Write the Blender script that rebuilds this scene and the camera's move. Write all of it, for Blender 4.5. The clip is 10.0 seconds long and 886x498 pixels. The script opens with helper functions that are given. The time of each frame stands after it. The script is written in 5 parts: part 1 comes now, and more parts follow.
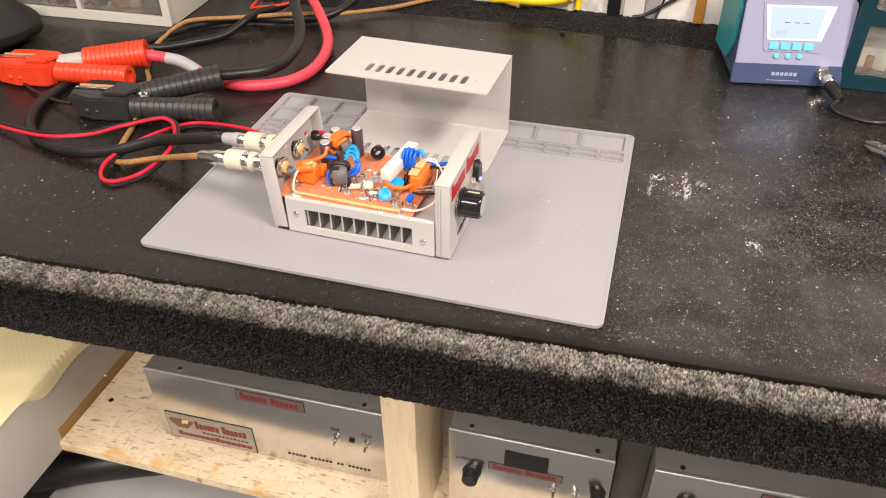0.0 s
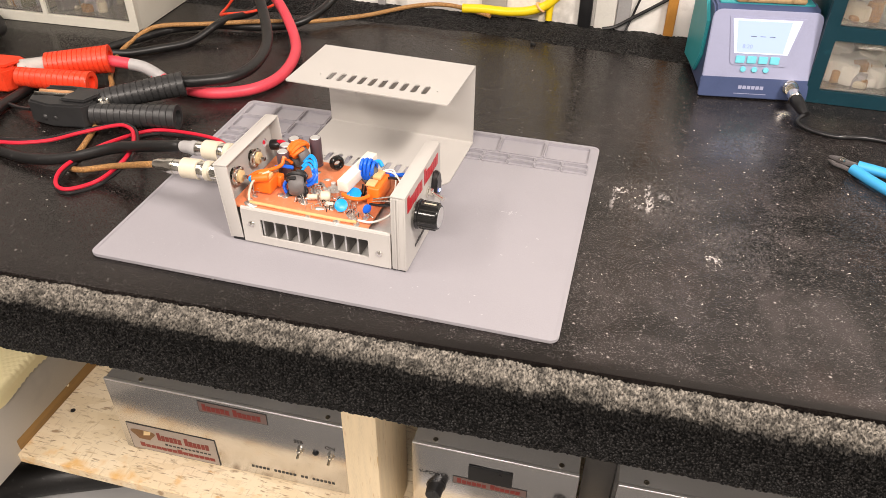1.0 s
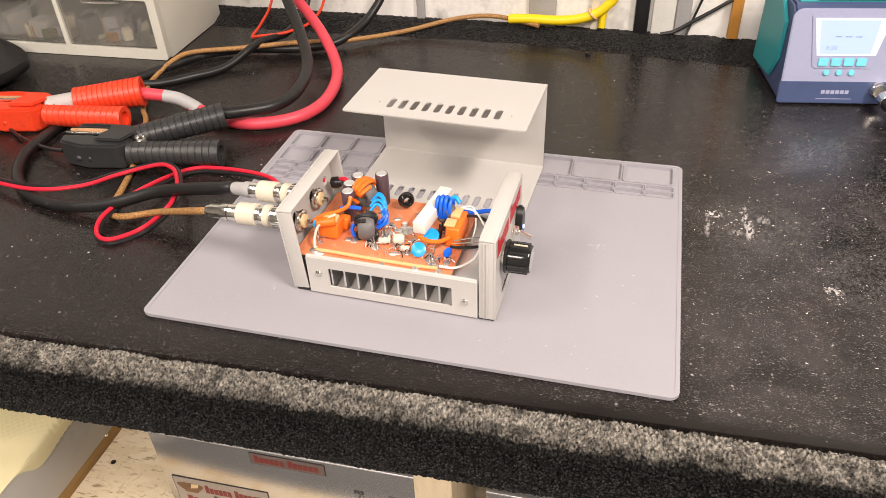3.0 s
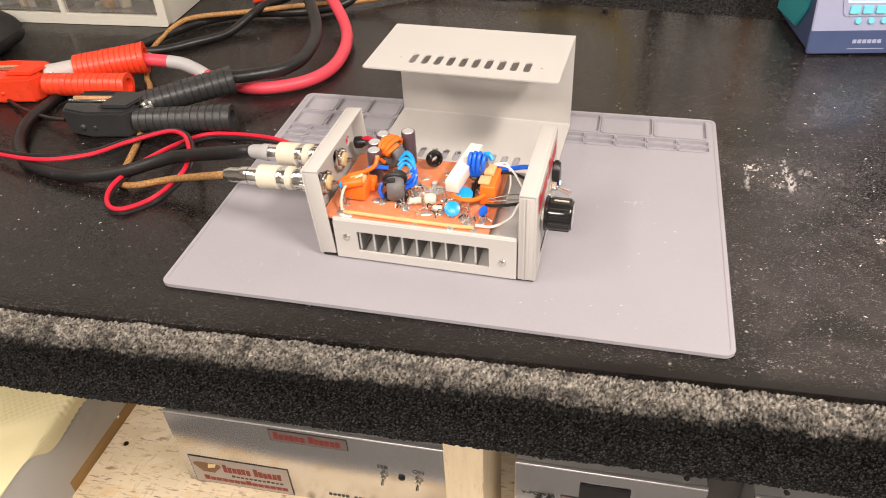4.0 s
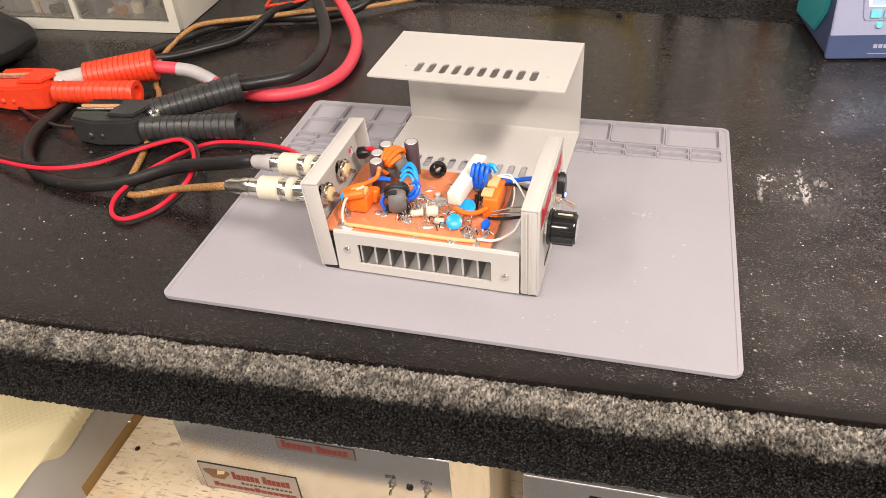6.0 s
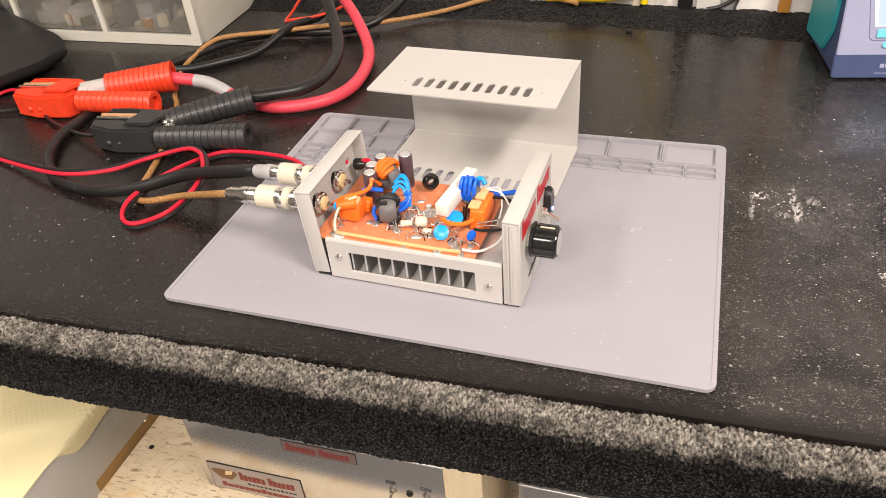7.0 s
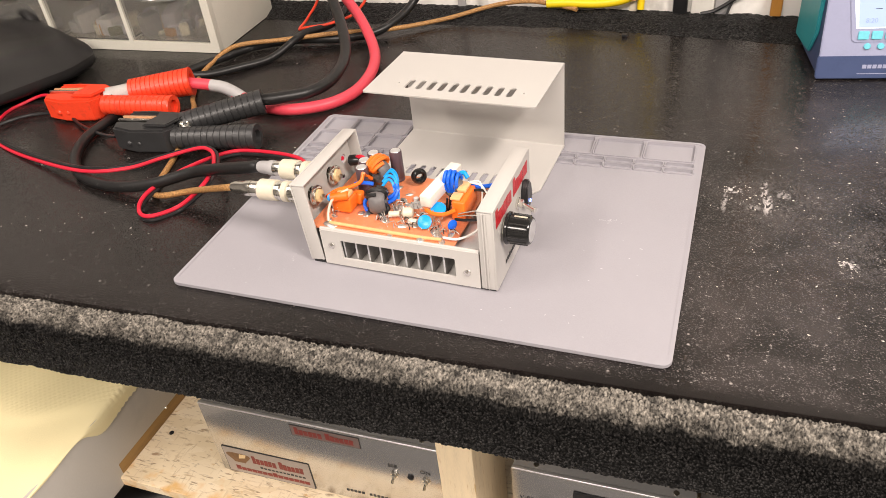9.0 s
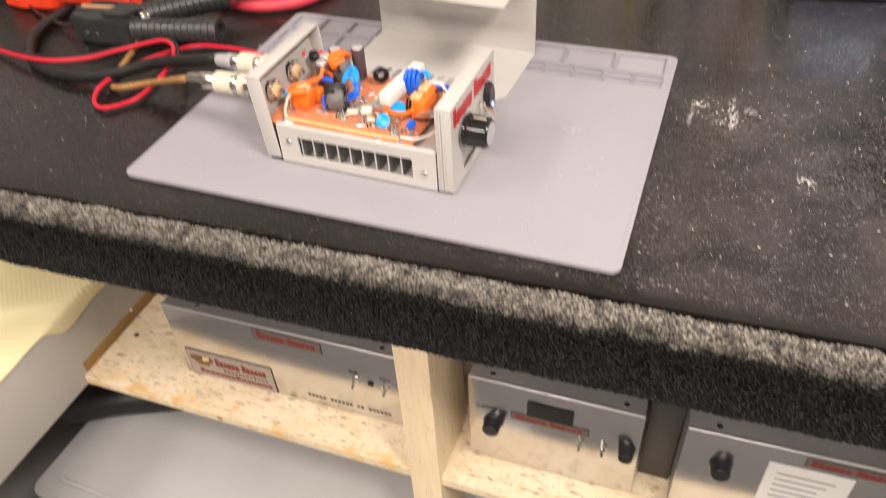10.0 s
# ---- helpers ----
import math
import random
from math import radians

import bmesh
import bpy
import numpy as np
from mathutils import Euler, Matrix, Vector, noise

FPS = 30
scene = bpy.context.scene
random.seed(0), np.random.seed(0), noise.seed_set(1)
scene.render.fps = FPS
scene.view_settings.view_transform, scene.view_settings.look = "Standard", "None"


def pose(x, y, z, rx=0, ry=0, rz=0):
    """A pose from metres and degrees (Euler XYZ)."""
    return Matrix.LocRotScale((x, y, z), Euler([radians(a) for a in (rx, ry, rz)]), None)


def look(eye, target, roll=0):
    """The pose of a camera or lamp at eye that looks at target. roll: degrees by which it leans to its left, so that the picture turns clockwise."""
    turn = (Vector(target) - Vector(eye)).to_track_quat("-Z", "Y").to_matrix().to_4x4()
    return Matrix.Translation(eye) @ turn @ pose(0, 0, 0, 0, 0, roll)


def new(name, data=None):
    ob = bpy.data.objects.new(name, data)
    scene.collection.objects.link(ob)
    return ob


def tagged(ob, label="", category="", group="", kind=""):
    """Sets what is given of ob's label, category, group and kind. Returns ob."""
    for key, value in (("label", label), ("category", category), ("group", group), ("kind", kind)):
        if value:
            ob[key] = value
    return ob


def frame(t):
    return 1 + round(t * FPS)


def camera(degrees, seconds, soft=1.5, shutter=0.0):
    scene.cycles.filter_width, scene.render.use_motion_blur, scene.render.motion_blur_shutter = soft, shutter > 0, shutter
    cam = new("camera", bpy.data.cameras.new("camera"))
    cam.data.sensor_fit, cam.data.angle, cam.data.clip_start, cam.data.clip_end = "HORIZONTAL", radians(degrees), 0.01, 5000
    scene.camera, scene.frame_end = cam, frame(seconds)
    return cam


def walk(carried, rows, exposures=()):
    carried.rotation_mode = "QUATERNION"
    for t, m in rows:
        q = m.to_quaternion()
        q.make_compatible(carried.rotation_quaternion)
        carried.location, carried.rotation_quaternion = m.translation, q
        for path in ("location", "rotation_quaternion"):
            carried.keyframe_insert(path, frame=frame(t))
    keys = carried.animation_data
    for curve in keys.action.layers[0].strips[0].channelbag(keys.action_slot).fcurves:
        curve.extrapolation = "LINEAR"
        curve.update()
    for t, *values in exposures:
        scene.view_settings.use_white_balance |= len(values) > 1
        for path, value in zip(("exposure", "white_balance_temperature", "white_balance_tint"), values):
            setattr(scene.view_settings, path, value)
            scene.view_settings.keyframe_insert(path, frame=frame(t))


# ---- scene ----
cam = camera(60.5, 10.0, soft=0.65, shutter=0.5)
PATH = [
    (0, (0.4047, -0.4310, 1.3026), (0.1807, 0.3270, 0.6900), -0.61),
    (0.5, (0.4190, -0.4114, 1.2944), (0.1873, 0.3543, 0.6944), -0.40),
    (1, (0.4257, -0.4158, 1.3003), (0.2174, 0.3532, 0.6960), 0.63),
    (1.5, (0.4108, -0.4055, 1.2944), (0.1848, 0.3647, 0.6980), -0.17),
    (2, (0.3854, -0.3954, 1.2921), (0.1539, 0.3753, 0.6985), -0.92),
    (3.5, (0.3342, -0.3549, 1.2758), (0.1193, 0.4075, 0.6654), -2.96),
    (4, (0.3156, -0.3565, 1.2601), (0.1064, 0.3974, 0.6373), -3.37),
    (4.5, (0.3017, -0.3604, 1.2591), (0.0941, 0.3880, 0.6292), -3.69),
    (5, (0.3044, -0.3515, 1.2613), (0.0939, 0.3939, 0.6288), -3.89),
    (5.5, (0.3134, -0.3397, 1.2612), (0.0944, 0.4062, 0.6322), -4.15),
    (7, (0.3634, -0.3425, 1.2677), (0.0800, 0.4000, 0.6608), -5.22),
    (7.5, (0.3880, -0.3611, 1.2721), (0.0873, 0.3797, 0.6714), -5.62),
    (8, (0.4105, -0.3752, 1.2674), (0.0965, 0.3647, 0.6725), -6.15),
    (8.5, (0.4187, -0.3795, 1.2736), (0.0962, 0.3603, 0.6832), -6.76),
    (9, (0.4130, -0.3714, 1.2793), (0.0890, 0.3634, 0.6834), -6.78),
    (9.5, (0.4242, -0.3625, 1.2800), (0.1045, 0.3628, 0.6703), -6.14),
    (10, (0.4344, -0.3715, 1.2589), (0.1455, 0.3113, 0.5878), -3.99),
]
walk(cam, [(t, look(eye, target, roll)) for t, eye, target, roll in PATH])

# ---- light and room ----
scene.view_settings.exposure = 0.60
world = bpy.data.worlds.new("world")
scene.world = world
world.use_nodes = True
world.node_tree.nodes["Background"].inputs[0].default_value = (0.9, 0.93, 1.0, 1)
world.node_tree.nodes["Background"].inputs[1].default_value = 0.01


def ceiling_tube(x, y, z, sx, sy, watts, tint=(1.0, 0.885, 0.80)):
    data = bpy.data.lights.new("ceiling_tube", "AREA")
    data.shape, data.size, data.size_y, data.energy, data.color = "RECTANGLE", sx, sy, watts, tint
    new("ceiling_tube_light", data).matrix_world = pose(x, y, z)


ceiling_tube(1.35, -0.55, 2.42, 0.25, 0.6, 37)
ceiling_tube(0.30, -1.70, 2.42, 1.3, 0.45, 46)
ceiling_tube(-0.9, -0.75, 2.42, 0.35, 1.2, 16)

T = 0.900          # bench top


# ---- helpers of this scene ----
def mix_rgb(nt, fac, a, b):
    n = nt.nodes.new("ShaderNodeMix")
    n.data_type = "RGBA"
    for sock, v in ((n.inputs[0], fac), (n.inputs[6], a), (n.inputs[7], b)):
        if hasattr(v, "is_linked"):
            nt.links.new(v, sock)
        else:
            sock.default_value = v if isinstance(v, (int, float)) else (*v[:3], 1)
    return n.outputs[2]


def ramp(nt, value, lo, hi):
    n = nt.nodes.new("ShaderNodeMapRange")
    n.inputs[1].default_value, n.inputs[2].default_value = lo, hi
    nt.links.new(value, n.inputs[0])
    return n.outputs[0]


def tex(nt, kind, scale, detail=4.0, stretch=(1, 1, 1), out=0):
    co = nt.nodes.new("ShaderNodeTexCoord")
    mp = nt.nodes.new("ShaderNodeMapping")
    mp.inputs["Scale"].default_value = stretch
    nt.links.new(co.outputs["Object"], mp.inputs[0])
    n = nt.nodes.new({"noise": "ShaderNodeTexNoise", "voronoi": "ShaderNodeTexVoronoi", "wave": "ShaderNodeTexWave"}[kind])
    n.inputs["Scale"].default_value = scale
    if kind == "noise":
        n.inputs["Detail"].default_value = detail
    nt.links.new(mp.outputs[0], n.inputs["Vector"])
    return n.outputs[out]


def mat(name, col, rough=0.5, metal=0.0, var=0.12, scale=30, bump=0.1, bscale=400, stretch=(1, 1, 1), dirt=None, dirt_amount=0.0, spec=0.5):
    """A surface with broad and fine variation of tone, uneven gloss and fine relief."""
    m = bpy.data.materials.new(name)
    m.use_nodes = True
    nt = m.node_tree
    b = nt.nodes["Principled BSDF"]
    b.inputs["Metallic"].default_value = metal
    b.inputs["Specular IOR Level"].default_value = spec
    broad = tex(nt, "noise", scale, 5, stretch)
    fine = tex(nt, "noise", bscale, 3, stretch)
    lo = [c * (1 - var) for c in col]
    hi = [min(1, c * (1 + var)) for c in col]
    c = mix_rgb(nt, ramp(nt, broad, 0.3, 0.7), lo, hi)
    c = mix_rgb(nt, ramp(nt, fine, 0.35, 0.75), c, [min(1, v * (1 + var * 0.8)) for v in col])
    if dirt:
        spots = tex(nt, "noise", scale * 2.3, 8, stretch)
        c = mix_rgb(nt, ramp(nt, spots, 0.62 - dirt_amount * 0.2, 0.72), c, dirt)
    nt.links.new(c, b.inputs["Base Color"])
    r = nt.nodes.new("ShaderNodeMapRange")
    r.inputs[3].default_value, r.inputs[4].default_value = max(0.02, rough * 0.8), min(1, rough * 1.2)
    nt.links.new(broad, r.inputs[0])
    nt.links.new(r.outputs[0], b.inputs["Roughness"])
    if bump:
        bn = nt.nodes.new("ShaderNodeBump")
        bn.inputs["Strength"].default_value, bn.inputs["Distance"].default_value = bump, 0.0008
        nt.links.new(fine, bn.inputs["Height"])
        nt.links.new(bn.outputs[0], b.inputs["Normal"])
    return m


def thing(name, label, category, m=None, group="", kind=""):
    ob = new(name)
    ob.empty_display_size = 0.02
    ob.matrix_basis = m or Matrix()
    return tagged(ob, label, category, group, kind)


def mesh_of(bm, name, smooth=40):
    bmesh.ops.recalc_face_normals(bm, faces=bm.faces)
    me = bpy.data.meshes.new(name)
    for f in bm.faces:
        f.smooth = True
    for e in bm.edges:
        if len(e.link_faces) != 2 or e.calc_face_angle(0) > radians(smooth):
            e.smooth = False
    bm.to_mesh(me)
    bm.free()
    return me


def part(name, bm, material, parent=None, label="", m=None):
    me = mesh_of(bm, name)
    me.materials.append(material)
    ob = new(name, me)
    if parent:
        ob.parent = parent
    if m:
        ob.matrix_basis = m
    if label:
        tagged(ob, label)
    return ob


def single(name, bm, material, label, category, m=None, kind="", group=""):
    """A thing or a piece of the setting that is one mesh."""
    return tagged(part(name, bm, material, None, "", m), label, category, group, kind)


def box(x0, x1, y0, y1, z0, z1, bevel=0.0, bm=None, seg=2):
    bm = bm or bmesh.new()
    made = bmesh.ops.create_cube(bm, size=1)["verts"]
    for v in made:
        v.co = Vector((x0 + (v.co.x + 0.5) * (x1 - x0), y0 + (v.co.y + 0.5) * (y1 - y0), z0 + (v.co.z + 0.5) * (z1 - z0)))
    if bevel:
        es = list({e for v in made for e in v.link_edges})
        bmesh.ops.bevel(bm, geom=es, offset=bevel, segments=seg, affect="EDGES", profile=0.5)
    return bm


def lathe(profile, seg=24, m=None, bm=None):
    """Turn (radius, height) pairs round z."""
    bm = bm or bmesh.new()
    m = m or Matrix()
    rings = []
    for r, z in profile:
        if r < 1e-6:
            rings.append([bm.verts.new(m @ Vector((0, 0, z)))])
        else:
            rings.append([bm.verts.new(m @ Vector((r * math.cos(2 * math.pi * k / seg), r * math.sin(2 * math.pi * k / seg), z))) for k in range(seg)])
    for a, b in zip(rings, rings[1:]):
        for k in range(seg):
            j = (k + 1) % seg
            if len(a) == 1 and len(b) == 1:
                continue
            if len(a) == 1:
                bm.faces.new((a[0], b[k], b[j]))
            elif len(b) == 1:
                bm.faces.new((a[k], a[j], b[0]))
            else:
                bm.faces.new((a[k], a[j], b[j], b[k]))
    return bm


def along(p, q):
    """A frame at p whose z runs to q."""
    d = Vector(q) - Vector(p)
    return Matrix.Translation(p) @ d.to_track_quat("Z", "Y").to_matrix().to_4x4()


def rod(p, q, r, seg=16, r2=None, bm=None, edge=0.0):
    h = (Vector(q) - Vector(p)).length
    r2 = r if r2 is None else r2
    e = min(edge or min(r, r2, h) * 0.12, h * 0.4)
    return lathe([(0, 0), (max(r - e, r * 0.3), 0), (r, e), (r2, h - e), (max(r2 - e, r2 * 0.3), h), (0, h)], seg, along(p, q), bm)


def spline(points, n=8):
    pts = [Vector(p) for p in points]
    pts = [pts[0] * 2 - pts[1], *pts, pts[-1] * 2 - pts[-2]]
    out = []
    for a, b, c, d in zip(pts, pts[1:], pts[2:], pts[3:]):
        for k in range(n):
            t = k / n
            out.append(0.5 * ((2 * b) + (c - a) * t + (2 * a - 5 * b + 4 * c - d) * t * t + (3 * b - a - 3 * c + d) * t ** 3))
    out.append(pts[-2])
    return out


def tube(points, r, seg=10, n=8, bm=None, twist=0.0, off=0.0):
    """A cable along a smooth line through the points; off and twist lay it beside that line."""
    bm = bm or bmesh.new()
    path = spline(points, n)
    up, rings = Vector((0, 0, 1)), []
    for k, p in enumerate(path):
        d = (path[min(k + 1, len(path) - 1)] - path[max(k - 1, 0)]).normalized()
        side = d.cross(up)
        side = side.normalized() if side.length > 1e-4 else Vector((1, 0, 0))
        top = side.cross(d)
        a = twist * k
        c = p + (side * math.cos(a) + top * math.sin(a)) * off
        rings.append([bm.verts.new(c + (side * math.cos(2 * math.pi * j / seg) + top * math.sin(2 * math.pi * j / seg)) * r) for j in range(seg)])
    for a, b in zip(rings, rings[1:]):
        for j in range(seg):
            bm.faces.new((a[j], a[(j + 1) % seg], b[(j + 1) % seg], b[j]))
    bm.faces.new(rings[0][::-1])
    bm.faces.new(rings[-1])
    return bm


def torus(c, axis, R, r, seg=24, tube_seg=10, bm=None, flat=1.0):
    bm = bm or bmesh.new()
    m = along(c, Vector(c) + Vector(axis))
    rings = []
    for k in range(seg):
        a = 2 * math.pi * k / seg
        rings.append([bm.verts.new(m @ Vector(((R + r * math.cos(b)) * math.cos(a), (R + r * math.cos(b)) * math.sin(a), flat * r * math.sin(b)))) for b in (2 * math.pi * j / tube_seg for j in range(tube_seg))])
    for k in range(seg):
        a, b = rings[k], rings[(k + 1) % seg]
        for j in range(tube_seg):
            bm.faces.new((a[j], b[j], b[(j + 1) % tube_seg], a[(j + 1) % tube_seg]))
    return bm


def rounded(x0, x1, y0, y1, r, n=4):
    """A rounded rectangle's outline."""
    out = []
    for cx, cy, a0 in ((x1 - r, y1 - r, 0), (x0 + r, y1 - r, 90), (x0 + r, y0 + r, 180), (x1 - r, y0 + r, 270)):
        for k in range(n + 1):
            a = radians(a0 + 90 * k / n)
            out.append((cx + r * math.cos(a), cy + r * math.sin(a)))
    return out


def plate(outer, holes, z0, z1, m=None, bm=None):
    """A flat plate with holes through it."""
    bm = bm or bmesh.new()
    edges = []
    for loop in (outer, *holes):
        vs = [bm.verts.new((x, y, z0)) for x, y in loop]
        edges += [bm.edges.new((vs[k], vs[(k + 1) % len(vs)])) for k in range(len(vs))]
    faces = [g for g in bmesh.ops.triangle_fill(bm, edges=edges, use_beauty=True, use_dissolve=False)["geom"] if isinstance(g, bmesh.types.BMFace)]
    ext = bmesh.ops.extrude_face_region(bm, geom=faces)["geom"]
    top = [g for g in ext if isinstance(g, bmesh.types.BMVert)]
    for v in top:
        v.co.z = z1
    if m:
        bmesh.ops.transform(bm, matrix=m, verts=bm.verts)
    return bm


def prism(outline, z0, z1, bevel=0.0, m=None, bm=None):
    bm = bm or bmesh.new()
    vs = [bm.verts.new((x, y, z0)) for x, y in outline]
    f = bm.faces.new(vs)
    ext = bmesh.ops.extrude_face_region(bm, geom=[f])["geom"]
    top = [g for g in ext if isinstance(g, bmesh.types.BMVert)]
    for v in top:
        v.co.z = z1
    if bevel:
        es = [e for e in bm.edges if abs(e.verts[0].co.z - e.verts[1].co.z) < 1e-7]
        bmesh.ops.bevel(bm, geom=es, offset=bevel, segments=2, affect="EDGES")
    if m:
        bmesh.ops.transform(bm, matrix=m, verts=bm.verts)
    return bm


def lettering(text, size, material, parent, m, name="lettering", label="", sx=1.0):
    cu = bpy.data.curves.new(name, "FONT")
    cu.body, cu.size, cu.extrude = text, size, 0.0001
    cu.align_x = "CENTER"
    tmp = bpy.data.objects.new(name, cu)
    scene.collection.objects.link(tmp)
    dg = bpy.context.evaluated_depsgraph_get()
    me = bpy.data.meshes.new_from_object(tmp.evaluated_get(dg))
    bpy.data.objects.remove(tmp)
    me.materials.clear()
    me.materials.append(material)
    ob = new(name, me)
    ob.parent = parent
    ob.matrix_basis = m @ Matrix.Diagonal((sx, 1, 1, 1))
    return tagged(ob, label) if label else ob


# ---- materials ----
def vinyl_material():
    m = bpy.data.materials.new("black_vinyl")
    m.use_nodes = True
    nt = m.node_tree
    b = nt.nodes["Principled BSDF"]
    b.inputs["Specular IOR Level"].default_value = 0.44
    broad, mid = tex(nt, "noise", 5, 6), tex(nt, "noise", 110, 9)
    dust = tex(nt, "noise", 520, 8, (0.9, 1.2, 1))
    dust.node.inputs["Distortion"].default_value = 1.2
    co = nt.nodes.new("ShaderNodeTexCoord")
    sx = nt.nodes.new("ShaderNodeSeparateXYZ")
    nt.links.new(co.outputs["Object"], sx.inputs[0])

    def times(p, q, op="MULTIPLY"):
        n = nt.nodes.new("ShaderNodeMath")
        n.operation = op
        for k, v in enumerate((p, q)):
            if hasattr(v, "is_linked"):
                nt.links.new(v, n.inputs[k])
            else:
                n.inputs[k].default_value = v
        return n.outputs[0]

    # the working end of the bench, where dust and scuffs gather
    used = times(ramp(nt, sx.outputs[0], 0.25, 0.46), ramp(nt, sx.outputs[1], 0.55, 0.20))
    amount = times(times(used, 0.64), 0.36, "ADD")
    c = mix_rgb(nt, ramp(nt, broad, 0.35, 0.7), (0.0062, 0.0050, 0.0047), (0.0150, 0.0122, 0.0113))
    # a smooth, darker band along the front, without grain, patches or dust
    front = nt.nodes.new("ShaderNodeMath")
    front.operation = "MULTIPLY_ADD"
    nt.links.new(sx.outputs[0], front.inputs[0])
    front.inputs[1].default_value = -0.0436
    nt.links.new(sx.outputs[1], front.inputs[2])
    rough_part = times(ramp(nt, front.outputs[0], -0.031, -0.022), ramp(nt, sx.outputs[0], 0.34, 0.14), "MAXIMUM")
    amount = times(amount, rough_part)
    used = times(used, rough_part)
    # rubbed and brownish patches; the grey ones also paint in reflected haze
    patch = tex(nt, "noise", 17, 6)
    patch.node.inputs["Distortion"].default_value = 0.6
    c = mix_rgb(nt, times(times(ramp(nt, patch, 0.42, 0.68), used), 0.80), c, (0.050, 0.042, 0.0412))
    rust = tex(nt, "noise", 9.5, 3)
    c = mix_rgb(nt, times(times(ramp(nt, rust, 0.56, 0.72), used), 0.30), c, (0.055, 0.034, 0.028))
    # grain: small raised cells, their tops worn paler, with glints painted in
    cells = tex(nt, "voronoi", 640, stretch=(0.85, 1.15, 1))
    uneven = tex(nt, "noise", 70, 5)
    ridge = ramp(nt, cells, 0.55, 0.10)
    worn_glint = times(times(ramp(nt, cells, 0.40, 0.12), ramp(nt, uneven, 0.24, 0.58)), times(amount, 0.85))
    c = mix_rgb(nt, worn_glint, c, (0.130, 0.115, 0.112))
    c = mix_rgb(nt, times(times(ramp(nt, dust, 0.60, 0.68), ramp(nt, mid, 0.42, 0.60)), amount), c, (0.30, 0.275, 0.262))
    flecks = tex(nt, "voronoi", 95)
    grit = tex(nt, "noise", 31, 4)
    c = mix_rgb(nt, times(times(ramp(nt, flecks, 0.13, 0.06), ramp(nt, grit, 0.50, 0.62)), amount), c, (0.40, 0.36, 0.34))
    streak = tex(nt, "noise", 330, 9, (1.0, 0.55, 1))
    streak.node.inputs["Distortion"].default_value = 0.8
    # old smears of white powder
    for px, py, rx, ry, k in ((0.4290, 0.2335, 0.0085, 0.0060, 1.0), (0.4225, 0.2150, 0.0030, 0.0200, 0.55), (0.4540, 0.2380, 0.0036, 0.0180, 0.95), (0.4572, 0.2160, 0.0046, 0.0190, 0.85), (0.4700, 0.2320, 0.0075, 0.0080, 0.40), (0.4460, 0.2080, 0.0070, 0.0050, 0.30), (0.5155, 0.1440, 0.0085, 0.0055, 1.0), (0.465, 0.225, 0.06, 0.05, 0.05), (0.545, 0.165, 0.06, 0.05, 0.05)):
        dx, dy = times(times(sx.outputs[0], -px, "ADD"), 1 / rx), times(times(sx.outputs[1], -py, "ADD"), 1 / ry)
        d = times(times(dx, dx), times(dy, dy), "ADD")
        near = times(ramp(nt, d, 1.0, 0.1), k)
        c = mix_rgb(nt, times(near, ramp(nt, streak, 0.44, 0.58)), c, (0.58, 0.54, 0.53))
    nt.links.new(c, b.inputs["Base Color"])
    r = nt.nodes.new("ShaderNodeMapRange")
    r.inputs[1].default_value, r.inputs[2].default_value, r.inputs[3].default_value, r.inputs[4].default_value = 0.3, 0.75, 0.13, 0.30
    nt.links.new(mid, r.inputs[0])
    nt.links.new(r.outputs[0], b.inputs["Roughness"])
    grain = nt.nodes.new("ShaderNodeBump")
    grain.inputs["Strength"].default_value, grain.inputs["Distance"].default_value = 0.34, 0.0007
    nt.links.new(times(ridge, rough_part), grain.inputs["Height"])
    wave = nt.nodes.new("ShaderNodeBump")
    wave.inputs["Strength"].default_value, wave.inputs["Distance"].default_value = 0.16, 0.005
    nt.links.new(tex(nt, "noise", 14, 2), wave.inputs["Height"])
    nt.links.new(wave.outputs[0], grain.inputs["Normal"])
    nt.links.new(grain.outputs[0], b.inputs["Normal"])
    return m


def carpet_material():
    m = bpy.data.materials.new("charcoal_carpet")
    m.use_nodes = True
    nt = m.node_tree
    b = nt.nodes["Principled BSDF"]
    b.inputs["Roughness"].default_value = 0.95
    b.inputs["Specular IOR Level"].default_value = 0.15
    tuft, patch = tex(nt, "voronoi", 470, out=1), tex(nt, "noise", 160, 4)
    sep = nt.nodes.new("ShaderNodeSeparateColor")
    nt.links.new(tuft, sep.inputs[0])
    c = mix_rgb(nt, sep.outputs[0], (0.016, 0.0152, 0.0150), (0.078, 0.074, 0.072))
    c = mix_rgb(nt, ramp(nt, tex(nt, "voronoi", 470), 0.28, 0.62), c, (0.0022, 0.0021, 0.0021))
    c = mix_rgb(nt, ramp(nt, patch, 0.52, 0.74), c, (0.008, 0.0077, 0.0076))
    nt.links.new(c, b.inputs["Base Color"])
    # twisted loops with a slight sheen
    b.inputs["Roughness"].default_value = 0.55
    b.inputs["Specular IOR Level"].default_value = 0.28
    loops = nt.nodes.new("ShaderNodeBump")
    loops.invert = True
    loops.inputs["Strength"].default_value, loops.inputs["Distance"].default_value = 1.0, 0.003
    nt.links.new(tex(nt, "voronoi", 470), loops.inputs["Height"])
    nt.links.new(loops.outputs[0], b.inputs["Normal"])
    return m


